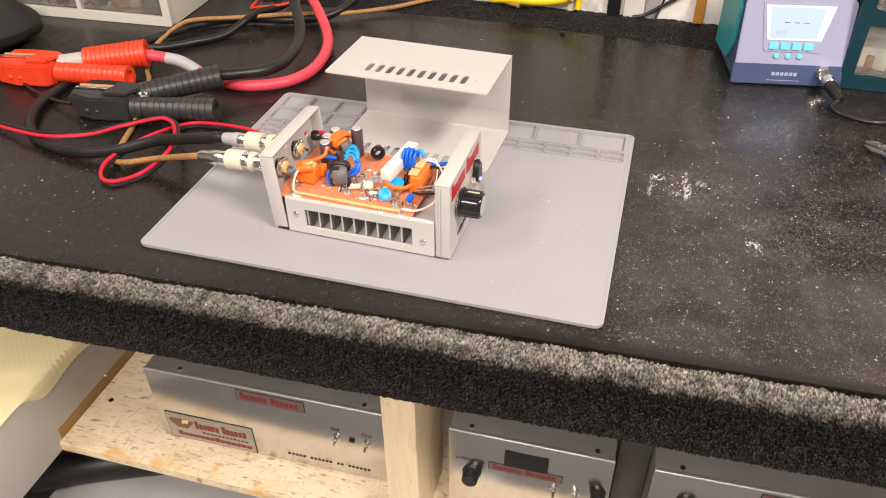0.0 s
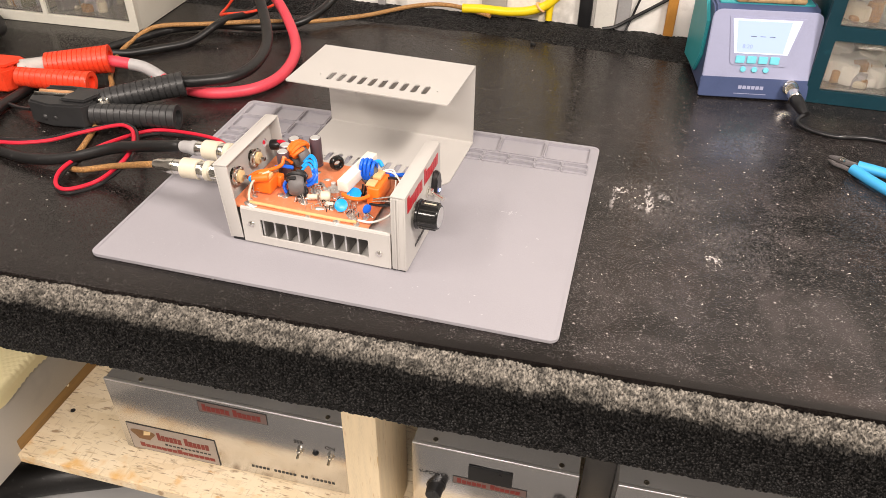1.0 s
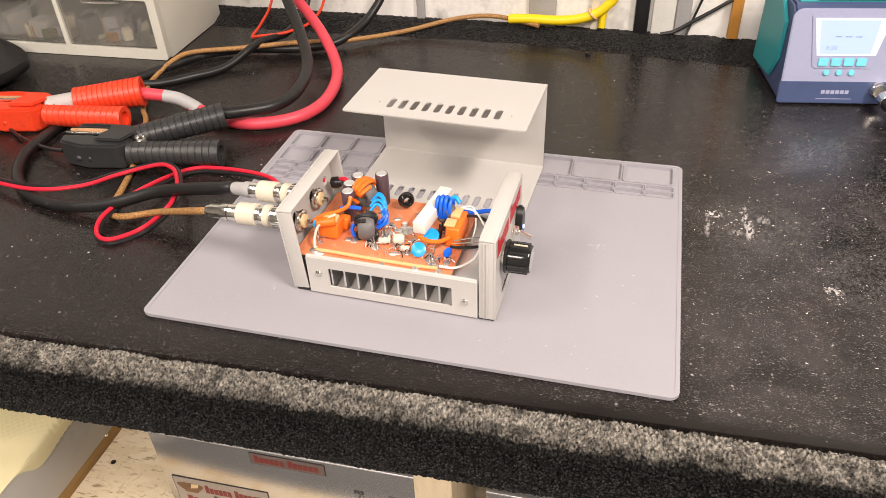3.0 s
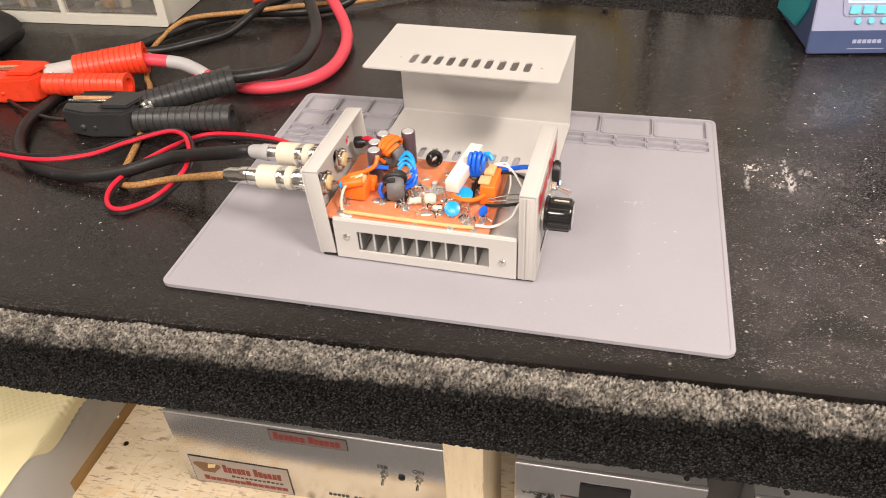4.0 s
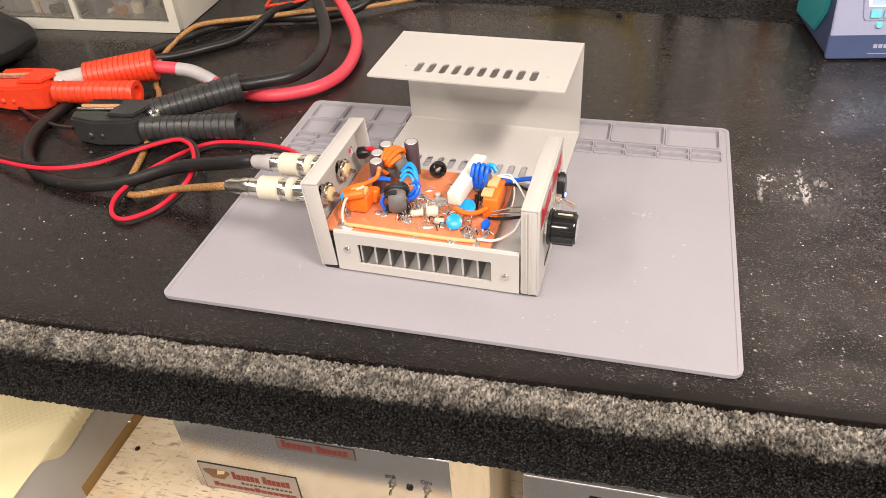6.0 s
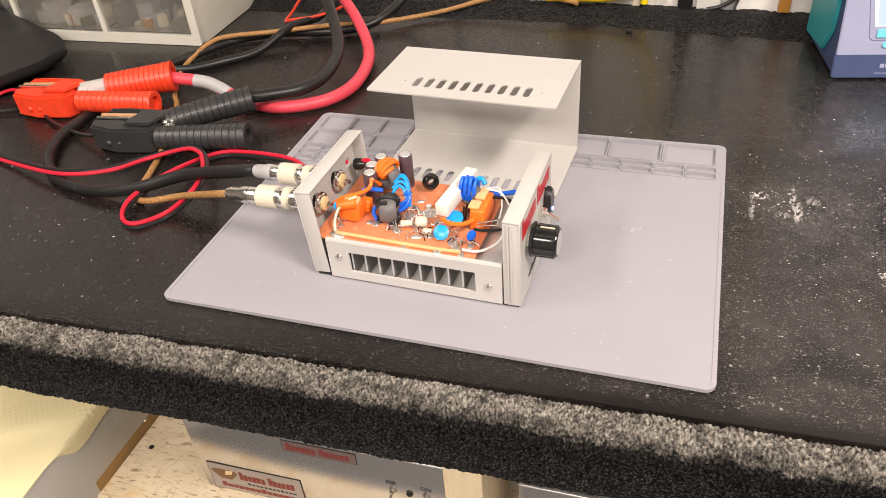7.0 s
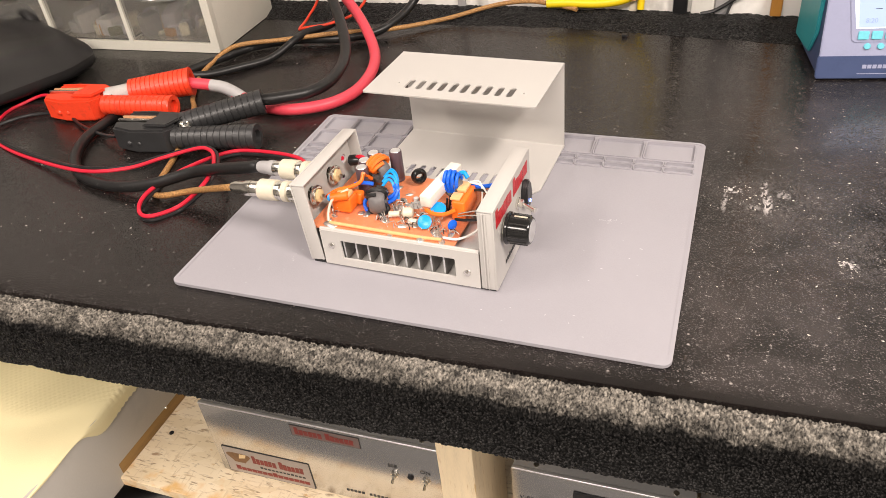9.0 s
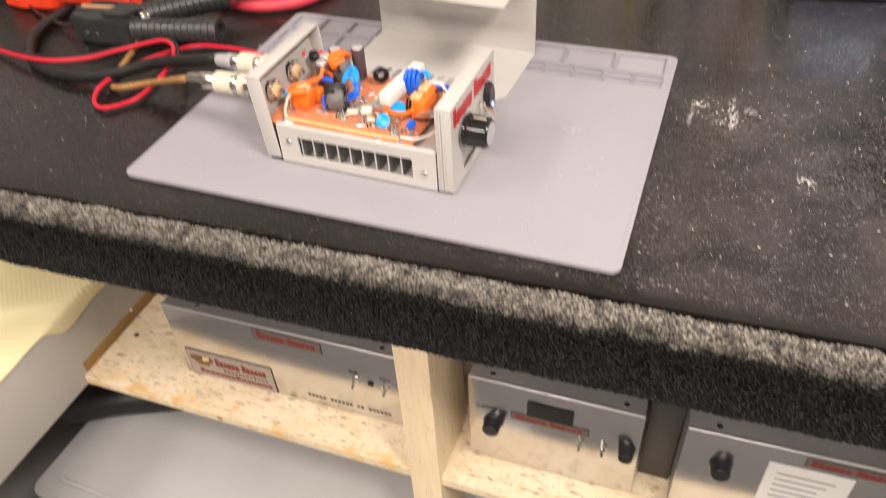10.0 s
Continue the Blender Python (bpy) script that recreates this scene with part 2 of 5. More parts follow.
def worn_shaded_carpet_material():
    m = bpy.data.materials.new("worn_grey_carpet_shaded")
    m.use_nodes = True
    nt = m.node_tree
    b = nt.nodes["Principled BSDF"]
    b.inputs["Roughness"].default_value = 0.95
    b.inputs["Specular IOR Level"].default_value = 0.15
    fibre, patch = tex(nt, "noise", 640, 5, (1, 0.6, 0.6)), tex(nt, "noise", 135, 5, (0.8, 1, 1))
    c = mix_rgb(nt, ramp(nt, fibre, 0.33, 0.70), (0.022, 0.021, 0.020), (0.40, 0.365, 0.315))
    c = mix_rgb(nt, ramp(nt, patch, 0.46, 0.74), c, (0.026, 0.0245, 0.023))
    # crown of the roll rubbed pale; painted shade darkens the charcoal lower down
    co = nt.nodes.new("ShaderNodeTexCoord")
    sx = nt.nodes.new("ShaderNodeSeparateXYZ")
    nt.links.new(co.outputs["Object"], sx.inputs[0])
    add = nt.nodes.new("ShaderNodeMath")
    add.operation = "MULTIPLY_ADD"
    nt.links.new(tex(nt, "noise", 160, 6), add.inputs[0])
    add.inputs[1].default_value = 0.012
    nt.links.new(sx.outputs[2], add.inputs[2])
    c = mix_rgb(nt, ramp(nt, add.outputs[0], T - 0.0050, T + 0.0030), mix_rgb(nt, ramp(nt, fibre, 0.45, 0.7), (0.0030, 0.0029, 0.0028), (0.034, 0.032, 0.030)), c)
    nt.links.new(c, b.inputs["Base Color"])
    return m


def board_material():
    """Pressed strand board with pale flakes."""
    m = bpy.data.materials.new("strand_board")
    m.use_nodes = True
    nt = m.node_tree
    b = nt.nodes["Principled BSDF"]
    b.inputs["Roughness"].default_value = 0.6
    v = tex(nt, "voronoi", 46, stretch=(0.5, 1.3, 1), out=1)
    sep = nt.nodes.new("ShaderNodeSeparateColor")
    nt.links.new(v, sep.inputs[0])
    c = mix_rgb(nt, sep.outputs[0], (0.78, 0.64, 0.43), (0.86, 0.73, 0.53))
    c = mix_rgb(nt, ramp(nt, tex(nt, "noise", 90, 6, (0.5, 1.5, 1)), 0.64, 0.72), c, (0.42, 0.29, 0.17))
    for k, (sx, sy, turn) in enumerate(((0.30, 1.7, 0.5), (1.6, 0.32, 0.3), (0.35, 1.5, -0.7))):
        strand = tex(nt, "noise", 130 + 25 * k, 3, (sx, sy, 1))
        strand.node.inputs["Vector"].links[0].from_node.inputs["Rotation"].default_value = (0, 0, turn)
        strand.node.inputs["Distortion"].default_value = 0.5
        c = mix_rgb(nt, ramp(nt, strand, 0.60, 0.72), c, ((0.56, 0.42, 0.26), (0.66, 0.52, 0.34), (0.36, 0.26, 0.16))[k])
    # glue stains, most of them along the front edge
    co = nt.nodes.new("ShaderNodeTexCoord")
    sy = nt.nodes.new("ShaderNodeSeparateXYZ")
    nt.links.new(co.outputs["Object"], sy.inputs[0])
    add = nt.nodes.new("ShaderNodeMath")
    add.operation = "MULTIPLY_ADD"
    nt.links.new(tex(nt, "noise", 38, 6), add.inputs[0])
    add.inputs[1].default_value = 0.20
    inv = nt.nodes.new("ShaderNodeMath")
    inv.operation = "SUBTRACT"
    inv.inputs[0].default_value = 0.068
    nt.links.new(sy.outputs[1], inv.inputs[1])
    nt.links.new(inv.outputs[0], add.inputs[2])
    c = mix_rgb(nt, ramp(nt, add.outputs[0], 0.098, 0.140), c, (0.74, 0.45, 0.16))
    c = mix_rgb(nt, ramp(nt, tex(nt, "noise", 75, 5, (0.7, 1.2, 1)), 0.66, 0.74), c, (0.62, 0.40, 0.18))
    nt.links.new(c, b.inputs["Base Color"])
    bn = nt.nodes.new("ShaderNodeBump")
    bn.inputs["Strength"].default_value, bn.inputs["Distance"].default_value = 0.3, 0.001
    nt.links.new(sep.outputs[1], bn.inputs["Height"])
    nt.links.new(bn.outputs[0], b.inputs["Normal"])
    return m


def clear_plastic():
    m = bpy.data.materials.new("clear_plastic")
    m.use_nodes = True
    b = m.node_tree.nodes["Principled BSDF"]
    b.inputs["Base Color"].default_value = (0.93, 0.91, 0.86, 1)
    b.inputs["Roughness"].default_value = 0.12
    b.inputs["Transmission Weight"].default_value = 0.92
    b.inputs["IOR"].default_value = 1.25
    return m


def glow(name, col, strength):
    m = bpy.data.materials.new(name)
    m.use_nodes = True
    b = m.node_tree.nodes["Principled BSDF"]
    b.inputs["Base Color"].default_value = (*col, 1)
    b.inputs["Emission Color"].default_value = (*col, 1)
    b.inputs["Emission Strength"].default_value = strength
    b.inputs["Roughness"].default_value = 0.2
    return m


def braid_material():
    m = mat("brown_cloth", (0.47, 0.25, 0.085), 0.6, var=0.25, scale=500, bump=0.4, bscale=1200)
    nt = m.node_tree
    b = nt.nodes["Principled BSDF"]
    weave = tex(nt, "voronoi", 620, stretch=(1, 1, 1))
    base = b.inputs["Base Color"].links[0].from_socket
    nt.links.new(mix_rgb(nt, ramp(nt, weave, 0.30, 0.62), base, (0.27, 0.135, 0.045)), b.inputs["Base Color"])
    return m


VINYL, CARPET, WORN_SHADED, OSB, CLEAR = vinyl_material(), carpet_material(), worn_shaded_carpet_material(), board_material(), clear_plastic()
SILICONE = mat("grey_silicone", (0.335, 0.323, 0.352), 0.58, var=0.05, scale=9, bump=0.15, bscale=900, spec=0.4)
ENAMEL = mat("light_grey_enamel", (0.515, 0.495, 0.47), 0.38, var=0.03, scale=12, bump=0.05, bscale=1500)
CASE = mat("dull_aluminium", (0.40, 0.395, 0.39), 0.48, 0.75, var=0.06, scale=14, bump=0.05)
STEEL = mat("brushed_aluminium", (0.66, 0.655, 0.66), 0.22, 1.0, var=0.05, scale=8, bump=0.05, bscale=900, stretch=(0.05, 1, 1))
ALU = mat("cast_aluminium", (0.72, 0.72, 0.72), 0.4, 0.8, var=0.08, scale=30, bump=0.1)
CHROME = mat("nickel", (0.80, 0.78, 0.72), 0.2, 1.0, var=0.06, scale=60, bump=0.02)
COPPER_BOARD = mat("copper_board", (0.72, 0.24, 0.11), 0.42, 0.1, var=0.12, scale=60, bump=0.05, dirt=(0.70, 0.36, 0.22), dirt_amount=0.2)
SOLDER = mat("solder", (0.62, 0.60, 0.57), 0.38, 0.9, var=0.2, scale=300, bump=0.4, bscale=700)
ORANGE = mat("orange_plastic", (0.86, 0.17, 0.015), 0.38, var=0.08, scale=80, bump=0.05)
BLUE = mat("blue_insulation", (0.01, 0.13, 0.75), 0.35, var=0.1, scale=120, bump=0.05)
SKY = mat("light_blue_epoxy", (0.01, 0.33, 0.85), 0.3, var=0.1, scale=120, bump=0.08)
GLOSS_BLACK = mat("gloss_black_plastic", (0.012, 0.012, 0.012), 0.14, var=0.1, scale=60, bump=0.02)
SOCKET = mat("socket_resin", (0.72, 0.55, 0.30), 0.4, var=0.1, scale=120, bump=0.1)
BLACK = mat("black_plastic", (0.014, 0.014, 0.015), 0.3, var=0.2, scale=90, bump=0.08)
RUBBER = mat("black_rubber", (0.0095, 0.0092, 0.0094), 0.40, var=0.25, scale=60, bump=0.2, dirt=(0.045, 0.044, 0.043), dirt_amount=0.0)
RED_RUBBER = mat("red_plastic", (0.78, 0.055, 0.018), 0.38, var=0.1, scale=50, bump=0.15, dirt=(0.60, 0.05, 0.02), dirt_amount=0.2)
RED = mat("red_insulation", (0.62, 0.015, 0.04), 0.38, var=0.1, scale=60, bump=0.08)
FADED_RED = mat("faded_red_rubber", (0.70, 0.06, 0.09), 0.45, var=0.1, scale=40, bump=0.1)
GREY_SLEEVE = mat("grey_heat_shrink", (0.40, 0.39, 0.39), 0.5, var=0.08, scale=60, bump=0.1)
BROWN = braid_material()
YELLOW = mat("yellow_rubber", (0.85, 0.62, 0.01), 0.4, var=0.06, scale=40, bump=0.08)
CREAM = mat("cream_plastic", (0.64, 0.58, 0.46), 0.4, var=0.05, scale=60, bump=0.08)
WHITE = mat("white_plastic", (0.78, 0.76, 0.70), 0.4, var=0.05, scale=60, bump=0.05)
CERAMIC = mat("white_ceramic", (0.80, 0.76, 0.68), 0.55, var=0.05, scale=100, bump=0.2)
FERRITE = mat("grey_ferrite", (0.13, 0.12, 0.12), 0.5, var=0.15, scale=150, bump=0.2)
PURPLE = mat("capacitor_sleeve", (0.085, 0.055, 0.065), 0.3, var=0.15, scale=90, bump=0.03)
TAN = mat("tan_insulation", (0.80, 0.45, 0.20), 0.4, var=0.1, scale=120, bump=0.05)
PINE = mat("pine_timber", (0.82, 0.67, 0.45), 0.55, var=0.10, scale=26, bump=0.15, bscale=300, stretch=(6, 6, 0.5), dirt=(0.62, 0.42, 0.20), dirt_amount=0.0)
UNDERSIDE = mat("plain_hardboard", (0.22, 0.205, 0.185), 0.7, var=0.2, scale=20, bump=0.1)
CLEAT = mat("stained_timber", (0.27, 0.155, 0.05), 0.6, var=0.2, scale=30, bump=0.15, stretch=(4, 0.4, 4))
GREY_PAINT = mat("grey_painted_board", (0.50, 0.475, 0.435), 0.5, var=0.04, scale=10, bump=0.05, dirt=(0.46, 0.44, 0.41), dirt_amount=0.2)
CLOTH = mat("yellow_foam", (0.86, 0.76, 0.45), 0.85, var=0.04, scale=14, bump=0.2, bscale=700)
TOTE = mat("grey_tote_plastic", (0.42, 0.42, 0.42), 0.5, var=0.04, scale=14, bump=0.05)
OFFWHITE = mat("off_white_plastic", (0.66, 0.64, 0.56), 0.4, var=0.04, scale=25, bump=0.05)
NAVY = mat("navy_plastic", (0.060, 0.085, 0.185), 0.42, var=0.06, scale=60, bump=0.06)
LILAC = mat("grey_blue_plastic", (0.36, 0.38, 0.54), 0.42, var=0.04, scale=60, bump=0.05)
TEAL = mat("teal_plastic", (0.04, 0.34, 0.38), 0.4, var=0.06, scale=50, bump=0.05)
DARK_TEAL = mat("dark_teal_plastic", (0.0035, 0.034, 0.050), 0.4, var=0.1, scale=40, bump=0.05, dirt=(0.008, 0.055, 0.075), dirt_amount=0.0)
BUTTON = mat("cyan_buttons", (0.20, 0.68, 0.80), 0.4, var=0.04)
WALL = mat("painted_block_wall", (0.78, 0.76, 0.72), 0.7, var=0.12, scale=9, bump=0.5, bscale=180, dirt=(0.42, 0.40, 0.37), dirt_amount=0.25)
WALL2 = mat("plain_wall_paint", (0.34, 0.325, 0.31), 0.7, var=0.05, scale=4, bump=0.2)
CEILING = mat("white_ceiling_paint", (0.42, 0.41, 0.40), 0.8, var=0.04, scale=5, bump=0.2)
CONCRETE = mat("grey_concrete", (0.11, 0.107, 0.103), 0.75, var=0.15, scale=5, bump=0.3, bscale=120)
LEATHER = mat("black_leatherette", (0.017, 0.016, 0.016), 0.42, var=0.2, scale=30, bump=0.35, bscale=900)
HANDLE_BLUE = mat("sky_blue_grip", (0.06, 0.40, 0.78), 0.42, var=0.05, scale=60, bump=0.05)
LABEL_RED = mat("label_red", (0.20, 0.022, 0.018), 0.4, var=0.1, scale=200, bump=0)
LABEL_BG = mat("label_backing", (0.36, 0.31, 0.27), 0.4, var=0.06, scale=200, bump=0)
LABEL_DARK = mat("label_dark_field", (0.17, 0.115, 0.105), 0.4, var=0.06, scale=200, bump=0)
LABEL_BROWN = mat("label_brown", (0.17, 0.085, 0.035), 0.5, var=0.3, scale=300, bump=0)
INK = mat("black_ink", (0.03, 0.03, 0.03), 0.5, var=0.05, bump=0)
PAPER = mat("white_paper", (0.80, 0.79, 0.77), 0.6, var=0.02, bump=0.05)
SCREEN = glow("lit_screen", (0.36, 0.46, 0.80), 0.40)
LED = glow("blue_led", (0.25, 0.35, 1.0), 4.0)
DUST = mat("white_crumbs", (0.68, 0.64, 0.58), 0.8, var=0.15, scale=300, bump=0.2)


# ---- bench and room ----
def seam(x):
    """The front edge of the vinyl top."""
    return -0.036 + 0.0436 * x


BACK, WALL_Y = 0.583, 0.632
X0, X1 = -1.6, 1.9
single("floor", box(-2.6, 2.9, -2.6, WALL_Y, -0.05, 0.0), CONCRETE, "grey concrete workshop floor", "floor", kind="structure")
single("wall_north", box(-2.6, 2.9, WALL_Y, WALL_Y + 0.15, 0, 2.5), WALL, "off-white painted block wall behind the bench", "wall", kind="structure")
single("wall_south", box(-2.6, 2.9, -2.75, -2.6, 0, 2.5), WALL2, "plain grey-beige wall", "wall", kind="structure")
single("wall_west", box(-2.75, -2.6, -2.6, WALL_Y, 0, 2.5), WALL2, "plain grey-beige wall", "wall", kind="structure")
single("wall_east", box(2.9, 3.05, -2.6, WALL_Y, 0, 2.5), WALL2, "plain grey-beige wall", "wall", kind="structure")
single("ceiling", box(-2.6, 2.9, -2.6, WALL_Y, 2.5, 2.6), CEILING, "white painted ceiling", "ceiling", kind="structure")

bench = thing("workbench", "workbench with black vinyl top and carpeted edge", "workbench")
bm = bmesh.new()
EDGE = [(0.0, T - 0.0060), (0.0, T - 0.0009), (0.0002, T - 0.0002), (0.0010, T), (0.0250, T)]
rows = [[bm.verts.new((x, seam(x) + dy, zz)) for dy, zz in EDGE] + [bm.verts.new((x, BACK + 0.02, T)), bm.verts.new((x, BACK + 0.02, T - 0.0031)), bm.verts.new((x, seam(x) + 0.02, T - 0.0031))] for x in (X0, X1)]
for k in range(len(rows[0])):
    bm.faces.new((rows[0][k], rows[1][k], rows[1][(k + 1) % len(rows[0])], rows[0][(k + 1) % len(rows[0])]))
for row in rows:
    bm.faces.new(row)
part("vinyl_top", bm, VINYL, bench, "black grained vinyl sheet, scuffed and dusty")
part("board", box(X0, X1, seam(X1) + 0.020, BACK + 0.04, 0.7935, T - 0.0032), UNDERSIDE, bench, "plain board under the vinyl")


def pile(profile, x0, x1, step, rough, name, material, label, base=seam):
    """Carpet: a cross-section of (y, z) drawn along the bench, with an uneven pile."""
    rng = np.random.default_rng(4)
    pts = np.array([[p.x, p.y] for p in spline([(y, z, 0) for y, z in profile], 24)])
    cum = np.r_[0, np.cumsum(np.hypot(*np.diff(pts, axis=0).T))]
    s = np.arange(0, cum[-1], step)
    py, pz = np.interp(s, cum, pts[:, 0]), np.interp(s, cum, pts[:, 1])
    d = np.gradient(np.c_[py, pz], axis=0)
    d /= np.linalg.norm(d, axis=1)[:, None]
    ny, nz = d[:, 1], -d[:, 0]
    xs = np.arange(x0, x1, step)
    h = rng.random((len(xs), len(s))) ** 1.5 * rough
    lump = np.array([[noise.noise(Vector((x * 30, u * 45, 3))) for u in s[::4]] for x in xs[::4]])
    lump = np.kron(lump, np.ones((4, 4)))[: len(xs), : len(s)] * rough * 0.9
    for ax in (0, 1):
        lump = (np.roll(lump, 1, ax) + np.roll(lump, -1, ax) + 2 * lump) / 4
    h = h + lump
    jx = (rng.random(h.shape) - 0.5) * step * 0.7
    X = xs[:, None] + jx
    Y = np.array([base(x) for x in xs])[:, None] + py[None] + ny[None] * h
    Z = pz[None] + nz[None] * h
    n, k = h.shape
    idx = np.arange(n * k).reshape(n, k)
    quads = np.stack([idx[:-1, :-1], idx[1:, :-1], idx[1:, 1:], idx[:-1, 1:]], -1).reshape(-1, 4)
    me = bpy.data.meshes.new(name)
    me.from_pydata(np.stack([X, Y, Z], -1).reshape(-1, 3).tolist(), [], quads.tolist())
    me.materials.append(material)
    ob = new(name, me)
    ob.parent = bench
    return tagged(ob, label)


EX0, EX1 = -0.46, 0.86
pile([(0.005, T - 0.0090), (0.0005, T - 0.0062), (-0.003, T - 0.0045), (-0.009, T - 0.0032), (-0.0165, T - 0.0055), (-0.0220, T - 0.0115), (-0.0205, T - 0.0190), (-0.010, T - 0.0245), (0.008, T - 0.027)], EX0, EX1, 0.0013, 0.0030, "carpet_nosing", WORN_SHADED, "worn grey carpet rolled over the bench edge, shade painted in below")
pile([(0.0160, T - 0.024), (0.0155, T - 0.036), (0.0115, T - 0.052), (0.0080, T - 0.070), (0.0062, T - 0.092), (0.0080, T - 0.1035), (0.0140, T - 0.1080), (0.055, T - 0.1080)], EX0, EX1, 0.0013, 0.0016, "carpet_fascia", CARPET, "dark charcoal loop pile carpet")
pile([(0.075, T - 0.002), (0.070, T + 0.009), (0.042, T + 0.012), (0.028, T + 0.0095), (0.012, T + 0.004), (0.0, T + 0.0005)][::-1], -0.5, 0.8, 0.0025, 0.0018, "carpet_back_strip", CARPET, "charcoal carpet strip along the wall", base=lambda x: BACK + 0.004 * math.sin(9 * x) - 0.055 * max(0.0, x - 0.2))

def fibres(name, parent_label, material, n, y_of, z_of, lean, length, seed):
    """Loose carpet fibres: thin tapered blades standing off the pile."""
    rng = np.random.default_rng(seed)
    x = rng.uniform(EX0, EX1, n)
    u = rng.random(n)
    base = np.c_[x, seam(x) + y_of(u), z_of(u)]
    d = rng.normal(0, 0.55, (n, 3)) + np.array(lean)
    d /= np.linalg.norm(d, axis=1)[:, None]
    L = (length * rng.uniform(0.5, 1.4, n))[:, None]
    side = np.cross(d, rng.normal(0, 1, (n, 3)))
    side *= 0.00022 / np.linalg.norm(side, axis=1)[:, None]
    bend = rng.normal(0, 0.0006, (n, 3))
    v = np.stack([base - side, base + side, base + d * L * 0.6 + side * 0.7 + bend, base + d * L * 0.6 - side * 0.7 + bend, base + d * L + bend * 2.5], 1).reshape(-1, 3)
    k = np.arange(n)[:, None] * 5
    faces = (k + np.array([0, 1, 2, 3])).tolist() + (k + np.array([3, 2, 4])).tolist()
    me = bpy.data.meshes.new(name)
    me.from_pydata(v.tolist(), [], faces)
    me.materials.append(material)
    ob = new(name, me)
    ob.parent = bench
    return tagged(ob, parent_label, kind="stuff")


ang = lambda u: np.pi * (0.42 + 0.75 * u)
fibres("carpet_fuzz", "loose grey carpet fibres on the rolled edge", WORN_SHADED, 17000, lambda u: -0.0100 + 0.0105 * np.cos(ang(u)), lambda u: T - 0.0130 + 0.0095 * np.sin(ang(u)), (0, -0.5, 0.7), 0.0034, 8)
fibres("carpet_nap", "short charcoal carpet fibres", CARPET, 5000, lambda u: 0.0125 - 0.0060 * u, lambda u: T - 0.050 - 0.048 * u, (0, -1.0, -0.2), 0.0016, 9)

# shelf bay
SH = 0.452
sh = single("shelf", prism([(-0.309, 0.0595), (1.5, 0.0905), (1.5, WALL_Y - 0.002), (-0.309, WALL_Y - 0.002)], SH - 0.016, SH, 0.001), OSB, "pale strand board shelf with orange glue stains", "shelf", kind="structure")
ss = thing("wood_screw", "dark screw head in the strand board shelf", "screw", pose(-0.2740, 0.1460, SH))
part("head", lathe([(0.0036, 0), (0.0033, 0.0008), (0.0016, 0.0010), (0.0012, 0.0005), (0, 0.0005)], 16), BLACK, ss)
single("cleat", box(-0.314, -0.296, 0.066, 0.5, SH, SH + 0.020, 0.0015), CLEAT, "brown stained timber cleat on the shelf", "timber cleat", kind="structure")
post = single("bench_post", box(0.1865, 0.2260, 0.064, 0.160, 0.0, 0.7930, 0.0025), PINE, "pale pine post under the workbench", "post", kind="structure")
single("back_board", box(-1.5, 1.8, 0.55, 0.565, 0.0, 0.793), GREY_PAINT, "grey board closing the back of the bench", "panel", kind="structure")
single("bench_end", box(-1.52, -1.5, 0.0, 0.55, 0.0, 0.793), PINE, "timber end of the bench", "panel", kind="structure")
single("bench_end", box(1.8, 1.82, 0.06, 0.55, 0.0, 0.793), PINE, "timber end of the bench", "panel", kind="structure")


# ---- silicone mat ----
def silicone_mat():
    W, D = 0.402, 0.303
    ob = thing("work_mat", "grey silicone soldering mat with parts trays", "work mat", pose(0, 0, T + 0.0002, 0, 0, 0.3))
    holes = []
    for row, depth in ((0.2695, 0.0275), (0.2405, 0.0255)):
        for k in range(6):
            holes.append(rounded(0.008 + k * 0.0325, 0.0375 + k * 0.0325, row, row + depth, 0.003))
    for k in range(4):
        holes.append(rounded(0.206 + k * 0.0475, 0.2505 + k * 0.0475, 0.266, 0.297, 0.003))
    for row in (0.2295, 0.2185, 0.2075):
        for k in range(9):
            holes.append(rounded(0.008 + k * 0.0212, 0.0270 + k * 0.0212, row, row + 0.0080, 0.0015, 2))
    for row in (0.254, 0.244):
        for k in range(7):
            holes.append(rounded(0.206 + k * 0.0272, 0.206 + k * 0.0272 + 0.025, row, row + 0.0075, 0.0015, 2))
    part("tray_sheet", plate(rounded(0, W, 0, D, 0.007, 6), holes, 0.0008, 0.0030), SILICONE, ob)
    for k, hole in enumerate(holes):
        xs, ys = [p[0] for p in hole], [p[1] for p in hole]
        g, r = (0.0011, 0.0034) if k < 16 else (0.0008, 0.0018)
        part("tray_wall", plate(rounded(min(xs) - g, max(xs) + g, min(ys) - g, max(ys) + g, r), [hole], 0.0031, 0.0041), SILICONE, ob)
    part("backing", prism(rounded(0.0004, W - 0.0004, 0.0004, D - 0.0004, 0.007, 6), 0, 0.00078), SILICONE, ob)
    part("rim", plate(rounded(0, W, 0, D, 0.007, 6), [rounded(0.003, W - 0.003, 0.003, D - 0.003, 0.005, 6)], 0.0031, 0.0034), SILICONE, ob)
    return ob


silicone_mat()


